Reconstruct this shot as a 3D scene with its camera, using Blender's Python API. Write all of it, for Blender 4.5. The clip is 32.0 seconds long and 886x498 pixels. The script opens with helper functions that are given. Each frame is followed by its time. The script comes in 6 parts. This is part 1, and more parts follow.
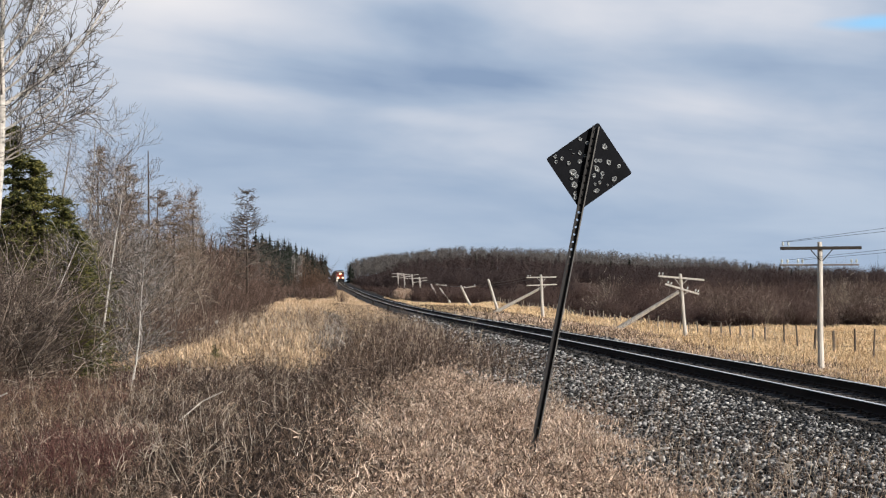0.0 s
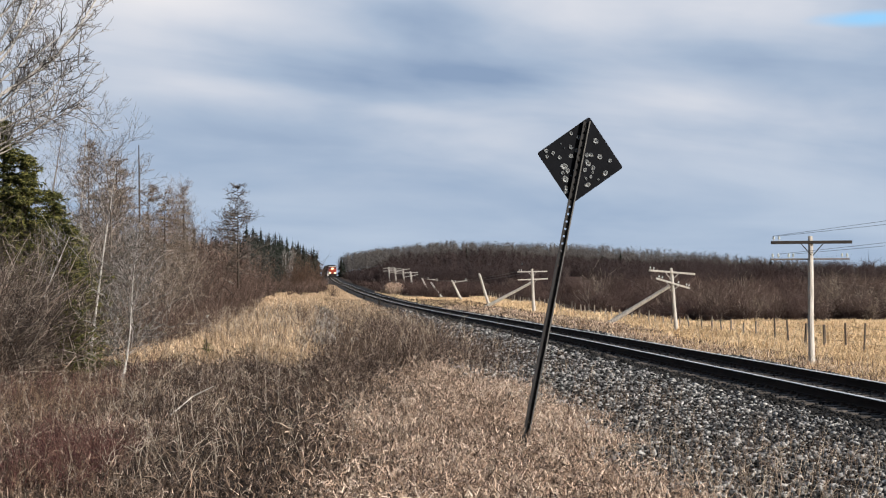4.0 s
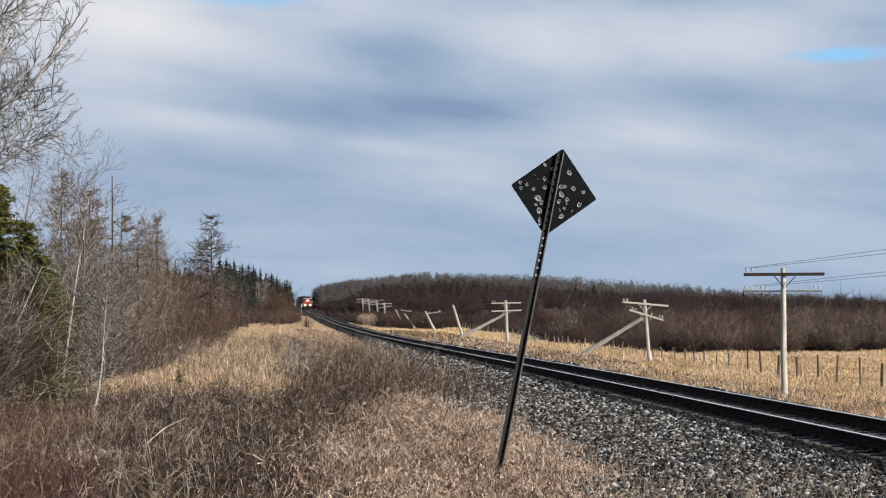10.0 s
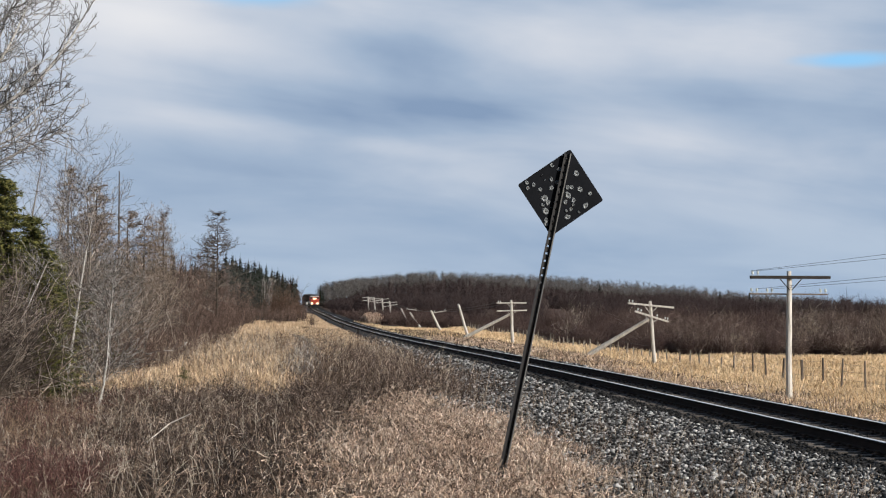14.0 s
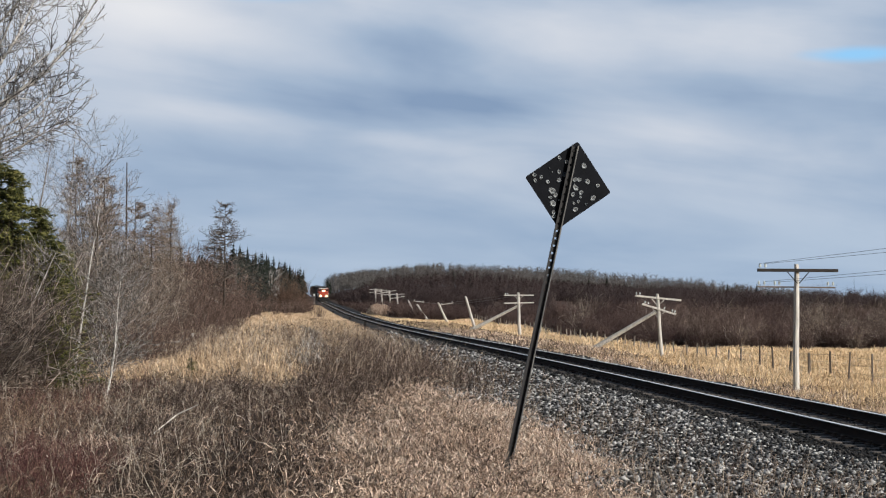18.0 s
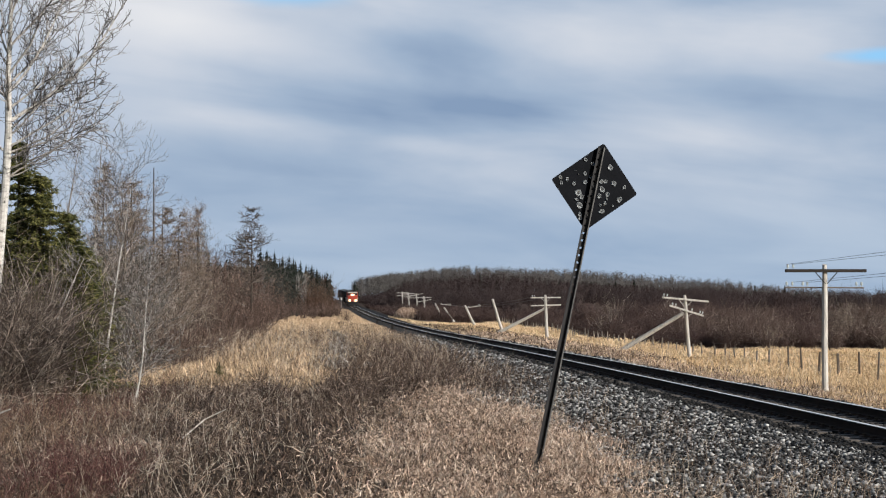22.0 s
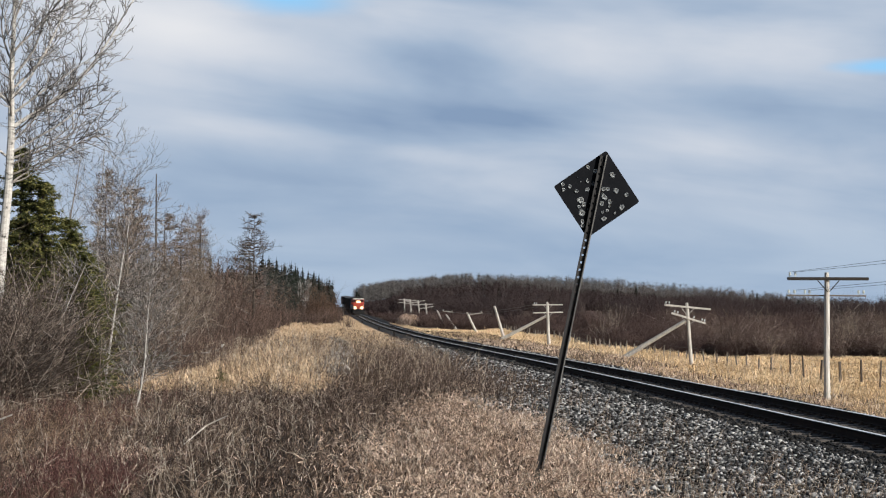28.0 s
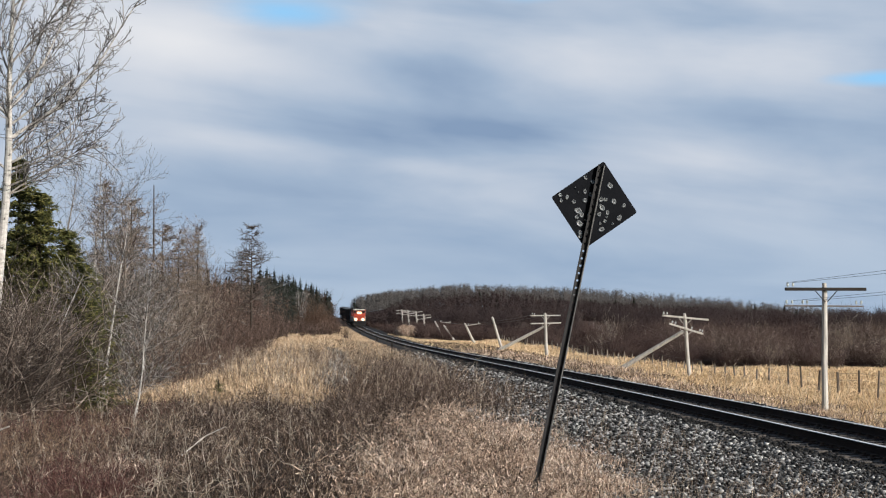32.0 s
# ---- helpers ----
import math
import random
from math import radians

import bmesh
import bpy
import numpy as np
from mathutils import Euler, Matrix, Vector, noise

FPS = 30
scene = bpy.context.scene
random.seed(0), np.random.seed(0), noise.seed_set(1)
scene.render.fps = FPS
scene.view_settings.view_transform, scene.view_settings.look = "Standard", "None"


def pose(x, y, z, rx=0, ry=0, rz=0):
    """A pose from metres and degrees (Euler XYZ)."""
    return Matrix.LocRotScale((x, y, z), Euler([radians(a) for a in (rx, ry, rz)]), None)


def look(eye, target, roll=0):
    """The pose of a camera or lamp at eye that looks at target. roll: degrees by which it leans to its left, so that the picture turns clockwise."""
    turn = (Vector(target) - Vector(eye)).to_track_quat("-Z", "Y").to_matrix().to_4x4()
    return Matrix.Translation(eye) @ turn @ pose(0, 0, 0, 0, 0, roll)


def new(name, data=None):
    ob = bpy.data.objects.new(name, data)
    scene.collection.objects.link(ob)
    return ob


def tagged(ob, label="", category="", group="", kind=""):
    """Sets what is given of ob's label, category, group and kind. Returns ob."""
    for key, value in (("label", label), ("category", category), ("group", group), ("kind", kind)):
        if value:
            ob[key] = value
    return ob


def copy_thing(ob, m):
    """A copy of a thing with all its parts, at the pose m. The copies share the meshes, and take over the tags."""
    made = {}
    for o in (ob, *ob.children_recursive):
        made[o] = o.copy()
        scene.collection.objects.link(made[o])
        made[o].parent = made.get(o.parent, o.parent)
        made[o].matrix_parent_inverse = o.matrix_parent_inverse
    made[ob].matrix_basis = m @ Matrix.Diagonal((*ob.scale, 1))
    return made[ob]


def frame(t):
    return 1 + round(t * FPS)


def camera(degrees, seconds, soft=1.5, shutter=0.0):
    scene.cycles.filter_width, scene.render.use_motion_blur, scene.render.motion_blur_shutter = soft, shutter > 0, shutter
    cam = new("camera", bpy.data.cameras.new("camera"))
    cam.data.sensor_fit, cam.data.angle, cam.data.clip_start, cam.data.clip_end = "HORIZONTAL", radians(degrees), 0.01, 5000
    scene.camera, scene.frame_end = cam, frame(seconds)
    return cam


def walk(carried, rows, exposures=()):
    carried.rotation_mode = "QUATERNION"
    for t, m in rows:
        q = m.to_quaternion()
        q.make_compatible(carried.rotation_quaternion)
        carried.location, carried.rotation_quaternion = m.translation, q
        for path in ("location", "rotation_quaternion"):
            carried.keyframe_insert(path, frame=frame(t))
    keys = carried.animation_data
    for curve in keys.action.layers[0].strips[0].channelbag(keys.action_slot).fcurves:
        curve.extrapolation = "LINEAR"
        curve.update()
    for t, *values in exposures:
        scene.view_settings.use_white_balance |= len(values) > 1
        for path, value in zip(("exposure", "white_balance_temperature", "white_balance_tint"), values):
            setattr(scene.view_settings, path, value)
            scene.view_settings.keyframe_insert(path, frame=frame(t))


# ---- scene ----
# ---------------------------------------------------------------- camera
EYE = (0.0, 0.0, 1.65)
DEGREES = 29.28
cam = camera(DEGREES, 32.0, soft=1.15)
# seconds, yaw to the left, pitch up, roll
TURNS = [
    (0, -4.277, 1.285, -0.366), (0.5, -4.17, 1.238, -0.333), (1, -4.213, 1.187, -0.37), (1.5, -4.335, 1.106, -0.462),
    (2, -4.413, 1.062, -0.548), (2.5, -4.441, 1.07, -0.594), (3, -4.451, 1.095, -0.598), (3.5, -4.476, 1.123, -0.493),
    (5.5, -5.036, 0.922, -0.327), (6, -5.251, 0.974, -0.422), (6.5, -5.426, 1.079, -0.542), (7, -5.545, 1.17, -0.659),
    (7.5, -5.629, 1.295, -0.682), (8, -5.669, 1.431, -0.651), (8.5, -5.665, 1.631, -0.539), (9, -5.619, 1.857, -0.418),
    (9.5, -5.552, 2.06, -0.341), (10, -5.471, 2.145, -0.299), (10.5, -5.452, 2.148, -0.265), (11, -5.482, 2.089, -0.262),
    (11.5, -5.526, 2.041, -0.14), (12, -5.541, 2.023, 0.012), (12.5, -5.527, 2.025, 0.177), (13, -5.487, 2.072, 0.314),
    (13.5, -5.389, 2.108, 0.359), (14, -5.265, 2.117, 0.347), (14.5, -5.135, 2.087, 0.363), (16.5, -5.036, 1.995, 0.615),
    (17, -5.07, 1.974, 0.65), (17.5, -5.067, 1.92, 0.583), (18, -5.021, 1.847, 0.509), (18.5, -4.964, 1.773, 0.448),
    (19, -4.925, 1.732, 0.491), (19.5, -4.906, 1.718, 0.575), (20, -4.906, 1.732, 0.645), (20.5, -4.88, 1.785, 0.649),
    (21, -4.752, 1.849, 0.5), (21.5, -4.468, 1.911, 0.314), (22, -4.121, 1.943, 0.121), (22.5, -3.815, 1.967, 0.032),
    (23, -3.658, 2.008, 0.061), (23.5, -3.698, 2.109, 0.145), (24, -3.814, 2.221, 0.252), (24.5, -3.922, 2.343, 0.296),
    (25, -3.981, 2.414, 0.218), (25.5, -3.997, 2.417, 0.177), (27.5, -4.05, 2.166, 0.254), (28, -4.048, 2.176, 0.29),
    (28.5, -4.038, 2.222, 0.268), (29, -4.044, 2.279, 0.216), (29.5, -4.053, 2.34, 0.142), (30, -4.084, 2.432, 0.061),
    (30.5, -4.126, 2.527, 0.039), (31, -4.155, 2.617, 0.066), (31.5, -4.156, 2.641, 0.153), (32, -4.124, 2.541, 0.231),
]


def held(yaw, pitch, roll):
    return Matrix.Translation(EYE) @ pose(0, 0, 0, 90 + pitch, 0, yaw) @ pose(0, 0, 0, 0, 0, roll)


walk(cam, [(t, held(yaw, pitch, roll)) for t, yaw, pitch, roll in TURNS],
     exposures=[(0.0, 0.10, 6560, 11), (6.5, 0.10, 6560, 11), (9.0, 0.01, 6430, 10), (32.0, 0.01, 6370, 9)])

# ---------------------------------------------------------------- light
SUN_FROM = Vector((0.66, -0.62, 0.38)).normalized()
SUN_HEIGHT = math.asin(SUN_FROM.z)
SUN_TURN = math.atan2(SUN_FROM.x, SUN_FROM.y)

world = bpy.data.worlds.new("sky")
scene.world = world
world.use_nodes = True
wn = world.node_tree
wn.nodes.clear()
w_out = wn.nodes.new("ShaderNodeOutputWorld")
w_bg = wn.nodes.new("ShaderNodeBackground")
w_sky = wn.nodes.new("ShaderNodeTexSky")
w_sky.sky_type = "NISHITA"
w_sky.sun_disc = False
w_sky.sun_elevation = SUN_HEIGHT
w_sky.sun_rotation = SUN_TURN
w_bg.inputs["Strength"].default_value = 0.055
wn.links.new(w_sky.outputs["Color"], w_bg.inputs["Color"])
wn.links.new(w_bg.outputs["Background"], w_out.inputs["Surface"])

sun_data = bpy.data.lights.new("sun", "SUN")
sun_data.energy = 5.0
sun_data.angle = radians(0.6)
sun_data.color = (1.0, 0.93, 0.83)
sun = new("sun", sun_data)
sun.matrix_world = look(SUN_FROM * 50, (0, 0, 0))


# ---------------------------------------------------------------- materials
def nodes_of(name):
    m = bpy.data.materials.new(name)
    m.use_nodes = True
    nt = m.node_tree
    return m, nt, nt.nodes["Principled BSDF"]


def ramp(nt, fac, stops):
    r = nt.nodes.new("ShaderNodeValToRGB")
    el = r.color_ramp.elements
    while len(el) < len(stops):
        el.new(0.5)
    for e, (p, c) in zip(el, stops):
        e.position, e.color = p, (*c, 1)
    nt.links.new(fac, r.inputs["Fac"])
    return r.outputs["Color"]


def noise_of(nt, vec, scale, detail=4.0, rough=0.6):
    n = nt.nodes.new("ShaderNodeTexNoise")
    n.inputs["Scale"].default_value = scale
    n.inputs["Detail"].default_value = detail
    n.inputs["Roughness"].default_value = rough
    if vec is not None:
        nt.links.new(vec, n.inputs["Vector"])
    return n.outputs["Fac"]


def mixed(nt, fac, a, b, kind="MIX"):
    x = nt.nodes.new("ShaderNodeMix")
    x.data_type, x.blend_type = "RGBA", kind
    for sock, val in ((x.inputs[0], fac), (x.inputs[6], a), (x.inputs[7], b)):
        if hasattr(val, "is_linked"):
            nt.links.new(val, sock)
        elif isinstance(val, tuple):
            sock.default_value = (*val, 1)
        else:
            sock.default_value = val
    return x.outputs[2]


def surface(name, stops, scale=4.0, fine=40.0, rough=0.8, metal=0.0, bump=0.3, stretch=(1, 1, 1), spread=0.0, spec=0.3):
    """Noise at two scales through a ramp, with fine relief. spread: how far single pieces differ in brightness."""
    m, nt, p = nodes_of(name)
    tc = nt.nodes.new("ShaderNodeTexCoord")
    mp = nt.nodes.new("ShaderNodeMapping")
    mp.inputs["Scale"].default_value = stretch
    nt.links.new(tc.outputs["Object"], mp.inputs["Vector"])
    v = mp.outputs["Vector"]
    big, small = noise_of(nt, v, scale), noise_of(nt, v, fine, 3.0)
    ma = nt.nodes.new("ShaderNodeMath")
    ma.operation = "MULTIPLY_ADD"
    nt.links.new(small, ma.inputs[0])
    ma.inputs[1].default_value = 0.4
    sub = nt.nodes.new("ShaderNodeMath")
    sub.operation = "MULTIPLY_ADD"
    nt.links.new(big, sub.inputs[0])
    sub.inputs[1].default_value, sub.inputs[2].default_value = 1.1, -0.25
    nt.links.new(sub.outputs[0], ma.inputs[2])
    col = ramp(nt, ma.outputs[0], stops)
    if spread:
        info = nt.nodes.new("ShaderNodeObjectInfo")
        g = ramp(nt, info.outputs["Random"], [(0, (1 - spread,) * 3), (1, (1 + spread,) * 3)])
        col = mixed(nt, 1.0, col, g, "MULTIPLY")
    nt.links.new(col, p.inputs["Base Color"])
    p.inputs["Roughness"].default_value = rough
    p.inputs["Metallic"].default_value = metal
    p.inputs["Specular IOR Level"].default_value = spec
    if bump:
        b = nt.nodes.new("ShaderNodeBump")
        b.inputs["Strength"].default_value = bump
        b.inputs["Distance"].default_value = 0.01
        nt.links.new(ma.outputs[0], b.inputs["Height"])
        nt.links.new(b.outputs["Normal"], p.inputs["Normal"])
    return m


def island(name, stops, rough=0.85, glow=0.0, patch=0.0, patch_scale=0.5):
    """For joined blades, twigs and stones: each piece takes its own colour from the ramp; patch tints whole stands."""
    m, nt, p = nodes_of(name)
    geo = nt.nodes.new("ShaderNodeNewGeometry")
    fac = geo.outputs["Random Per Island"]
    if patch:
        n = noise_of(nt, geo.outputs["Position"], patch_scale, 3.0)
        k = nt.nodes.new("ShaderNodeMath")
        k.operation = "MULTIPLY_ADD"
        nt.links.new(n, k.inputs[0])
        k.inputs[1].default_value = patch * 2
        k2 = nt.nodes.new("ShaderNodeMath")
        k2.operation = "MULTIPLY_ADD"
        nt.links.new(fac, k2.inputs[0])
        k2.inputs[1].default_value = 1 - patch
        k2.inputs[2].default_value = -0.5 * patch
        nt.links.new(k2.outputs[0], k.inputs[2])
        fac = k.outputs[0]
    nt.links.new(ramp(nt, fac, stops), p.inputs["Base Color"])
    p.inputs["Roughness"].default_value = rough
    p.inputs["Specular IOR Level"].default_value = 0.2
    return m


def plain(name, rgb, rough=0.5, metal=0.0, wear=0.12):
    d = tuple(c * (1 - wear) for c in rgb)
    return surface(name, [(0.3, d), (0.7, rgb)], 3.0, 30.0, rough, metal, 0.08)


def lamp_glass(name, rgb, strength):
    m, nt, p = nodes_of(name)
    p.inputs["Base Color"].default_value = (*rgb, 1)
    p.inputs["Emission Color"].default_value = (*rgb, 1)
    p.inputs["Emission Strength"].default_value = strength
    return m


M_POLE = surface("weathered_pole_wood", [(0.2, (0.16, 0.147, 0.135)), (0.42, (0.44, 0.42, 0.395)), (0.85, (0.68, 0.66, 0.63))], 2.0, 25.0, 0.9, 0, 0.5, (6, 6, 0.5), 0.1)
M_TIMBER_DARK = surface("dark_crossarm_wood", [(0.2, (0.014, 0.012, 0.011)), (0.8, (0.045, 0.039, 0.036))], 3.0, 30.0, 0.9, 0, 0.4, (1, 6, 6))
M_POST = surface("grey_fence_wood", [(0.2, (0.04, 0.032, 0.027)), (0.8, (0.15, 0.125, 0.105))], 3.0, 30.0, 0.9, 0, 0.4, (5, 5, 0.6), 0.6)
M_POST_PALE = surface("pale_fence_wood", [(0.2, (0.12, 0.10, 0.085)), (0.8, (0.42, 0.38, 0.33))], 3.0, 30.0, 0.9, 0, 0.4, (5, 5, 0.6), 0.45)
M_TIE = surface("creosoted_tie_wood", [(0.2, (0.035, 0.029, 0.026)), (0.8, (0.16, 0.14, 0.125))], 3.0, 30.0, 0.9, 0, 0.5, (0.8, 6, 6), 0.3)
# rust taken down towards black, which paints in the shade on the rail sides
M_RAIL = surface("rusty_rail_steel_shaded", [(0.2, (0.012, 0.008, 0.007)), (0.8, (0.035, 0.023, 0.019))], 3.0, 60.0, 0.9, 0.0, 0.3, (3, 0.3, 3), spec=0.12)
# near-white base colour paints the sky's glint onto the polished head
M_RAILHEAD = surface("polished_rail_head_glint", [(0.2, (0.82, 0.81, 0.80)), (0.8, (0.95, 0.94, 0.93))], 1.0, 20.0, 0.42, 0.3, 0.05, (8, 0.1, 8))
M_PLATE = surface("rusty_tie_plate", [(0.2, (0.04, 0.026, 0.02)), (0.8, (0.11, 0.07, 0.05))], 8.0, 60.0, 0.85, 0.2, 0.3)
# the large near-black share paints in shade between the grey stones
M_STONE = island("ballast_stone", [(0.0, (0.007, 0.007, 0.007)), (0.4, (0.036, 0.036, 0.037)), (0.7, (0.155, 0.155, 0.157)), (1.0, (0.60, 0.595, 0.59))], 0.85)
# near-black and slightly bluish over the whole plate
M_SIGN = surface("near_black_sheet", [(0.2, (0.004, 0.005, 0.007)), (0.8, (0.009, 0.010, 0.014))], 6.0, 80.0, 0.6, 0.0, 0.15, spec=0.06)
M_CHIP = surface("bare_dented_metal", [(0.3, (0.09, 0.095, 0.105)), (0.5, (0.26, 0.28, 0.295)), (0.8, (0.55, 0.58, 0.60))], 70.0, 220.0, 0.45, 0.3, 0.4)
# steel darkened to paint in the shade on the post's web
M_CHANNEL = surface("shade_dark_galvanised_steel", [(0.2, (0.012, 0.012, 0.014)), (0.8, (0.038, 0.037, 0.039))], 5.0, 60.0, 0.5, 0.0, 0.2)
# lighter copy of the post steel, painting sunlight on its right lip
M_LIP = surface("sunlit_steel_edge", [(0.2, (0.06, 0.06, 0.062)), (0.8, (0.20, 0.198, 0.195))], 8.0, 60.0, 0.5, 0.2, 0.2)
M_INSULATOR = plain("glass_insulator", (0.55, 0.6, 0.6), 0.15)
M_WIRE = plain("weathered_wire", (0.10, 0.10, 0.10), 0.6, 0.5)
M_BIRCH = surface("white_aspen_bark", [(0.30, (0.05, 0.045, 0.04)), (0.40, (0.48, 0.46, 0.44)), (0.8, (0.74, 0.72, 0.69))], 5.0, 30.0, 0.85, 0, 0.4, (1.2, 1.2, 3.0))
M_BIRCH_THIN = surface("young_birch_bark", [(0.25, (0.10, 0.085, 0.075)), (0.5, (0.34, 0.31, 0.28)), (0.85, (0.60, 0.57, 0.53))], 7.0, 30.0, 0.85, 0, 0.4, (1.2, 1.2, 2.5))
M_BARK = surface("grey_bark", [(0.2, (0.10, 0.082, 0.068)), (0.8, (0.32, 0.275, 0.235))], 6.0, 50.0, 0.9, 0, 0.5, (3, 3, 0.6))
M_DARKBARK = surface("dark_bark", [(0.2, (0.035, 0.028, 0.024)), (0.8, (0.12, 0.095, 0.08))], 6.0, 50.0, 0.9, 0, 0.5, (3, 3, 0.6))
M_TWIG_PALE = island("pale_aspen_twigs", [(0.0, (0.06, 0.055, 0.053)), (0.6, (0.19, 0.176, 0.168)), (1.0, (0.52, 0.49, 0.47))])
# dark middle with few pale twigs paints shade and highlights into the brush
M_TWIG_GREY = island("grey_brown_twigs", [(0.0, (0.032, 0.024, 0.02)), (0.55, (0.125, 0.097, 0.079)), (0.85, (0.34, 0.28, 0.235)), (1.0, (0.66, 0.59, 0.53))])
M_TWIG_RED = island("reddish_brown_twigs", [(0.0, (0.032, 0.02, 0.017)), (0.55, (0.105, 0.068, 0.055)), (1.0, (0.30, 0.215, 0.175))])
M_DOGWOOD = island("red_osier_stems", [(0.0, (0.035, 0.015, 0.015)), (0.6, (0.11, 0.045, 0.042)), (1.0, (0.30, 0.17, 0.14))])
M_LARCH = island("larch_twigs", [(0.0, (0.07, 0.051, 0.041)), (0.55, (0.21, 0.16, 0.127)), (1.0, (0.50, 0.41, 0.34))])
M_LARCH_GREY = island("grey_larch_twigs", [(0.0, (0.035, 0.028, 0.024)), (0.55, (0.10, 0.083, 0.072)), (1.0, (0.25, 0.215, 0.19))])
M_SPRUCE = island("spruce_needles", [(0.0, (0.013, 0.017, 0.009)), (0.5, (0.065, 0.074, 0.025)), (1.0, (0.28, 0.255, 0.08))], patch=0.25, patch_scale=1.2)
M_FAR_SPRUCE = island("far_spruce_needles", [(0.0, (0.009, 0.012, 0.010)), (0.7, (0.019, 0.024, 0.019)), (1.0, (0.045, 0.05, 0.042))])
M_FAR_ASPEN = island("far_bare_aspen", [(0.0, (0.07, 0.064, 0.062)), (0.6, (0.11, 0.102, 0.098)), (1.0, (0.155, 0.145, 0.139))])
M_FAR_BROWN = island("far_brown_wood", [(0.0, (0.028, 0.019, 0.019)), (0.7, (0.05, 0.035, 0.034)), (1.0, (0.085, 0.064, 0.06))], patch=0.4, patch_scale=0.03)
M_BRUSH = island("willow_brush", [(0.0, (0.028, 0.017, 0.016)), (0.5, (0.072, 0.046, 0.041)), (1.0, (0.16, 0.112, 0.097))], patch=0.5, patch_scale=0.06)
M_GOLD = island("dry_golden_grass", [(0.0, (0.13, 0.08, 0.05)), (0.36, (0.50, 0.35, 0.22)), (0.7, (0.80, 0.62, 0.43)), (1.0, (0.93, 0.82, 0.67))], patch=0.5, patch_scale=0.7)
M_TAN = island("dry_tan_grass", [(0.0, (0.05, 0.030, 0.024)), (0.34, (0.33, 0.225, 0.165)), (0.66, (0.76, 0.59, 0.465)), (1.0, (0.98, 0.88, 0.78))], patch=0.35, patch_scale=0.7)
# grey-brown weeds with low tones pulled down to paint in foreground shade
M_WEED = island("dead_grey_weeds", [(0.0, (0.016, 0.0105, 0.009)), (0.5, (0.078, 0.054, 0.041)), (0.78, (0.25, 0.183, 0.138)), (1.0, (0.72, 0.60, 0.50))], patch=0.42, patch_scale=0.9)
M_STALK = island("dry_stalks", [(0.0, (0.09, 0.06, 0.045)), (0.5, (0.28, 0.21, 0.155)), (1.0, (0.66, 0.57, 0.46))])
M_SEED = island("pale_seed_heads", [(0.0, (0.24, 0.19, 0.14)), (1.0, (0.62, 0.56, 0.48))])


# brown stems whose pale end stands for sunlit edges
M_EDGE = island("highlit_brown_stems", [(0.0, (0.062, 0.043, 0.035)), (0.5, (0.19, 0.139, 0.112)), (0.85, (0.40, 0.32, 0.265)), (1.0, (0.64, 0.56, 0.49))])
M_WILLOW = island("olive_willow_twigs", [(0.0, (0.055, 0.039, 0.031)), (0.6, (0.16, 0.118, 0.094)), (1.0, (0.36, 0.285, 0.235))])
M_FIELD = island("dry_field_grass", [(0.0, (0.38, 0.25, 0.15)), (0.35, (0.68, 0.50, 0.305)), (0.7, (0.82, 0.64, 0.42)), (1.0, (0.94, 0.82, 0.65))], patch=0.72, patch_scale=0.16)
# brown darkened to paint in the shaded inside of bushes
M_TWIG_DARK = island("shade_dark_brown_twigs", [(0.0, (0.022, 0.016, 0.014)), (0.7, (0.06, 0.045, 0.038)), (0.95, (0.13, 0.105, 0.09)), (1.0, (0.3, 0.26, 0.23))])
M_RUST = island("rusty_dead_fern", [(0.0, (0.06, 0.036, 0.026)), (0.6, (0.20, 0.128, 0.088)), (1.0, (0.48, 0.35, 0.25))])
# weed colour darkened to stand for shade lying over the foreground
M_TANGLE = island("shade_dark_weed_tangle", [(0.0, (0.012, 0.008, 0.007)), (0.55, (0.058, 0.039, 0.032)), (0.84, (0.21, 0.15, 0.12)), (1.0, (0.66, 0.56, 0.48))])
M_ORANGE = island("rusty_orange_twigs", [(0.0, (0.05, 0.03, 0.022)), (0.6, (0.125, 0.074, 0.052)), (1.0, (0.25, 0.165, 0.12))])
M_STONE_DARK = island("dark_ballast_stone", [(0.0, (0.008, 0.008, 0.008)), (0.7, (0.022, 0.021, 0.021)), (1.0, (0.07, 0.065, 0.06))], 0.9)
M_STONE_PALE = island("pale_field_stone", [(0.0, (0.12, 0.11, 0.10)), (0.8, (0.3, 0.28, 0.26)), (1.0, (0.55, 0.53, 0.50))], 0.9)


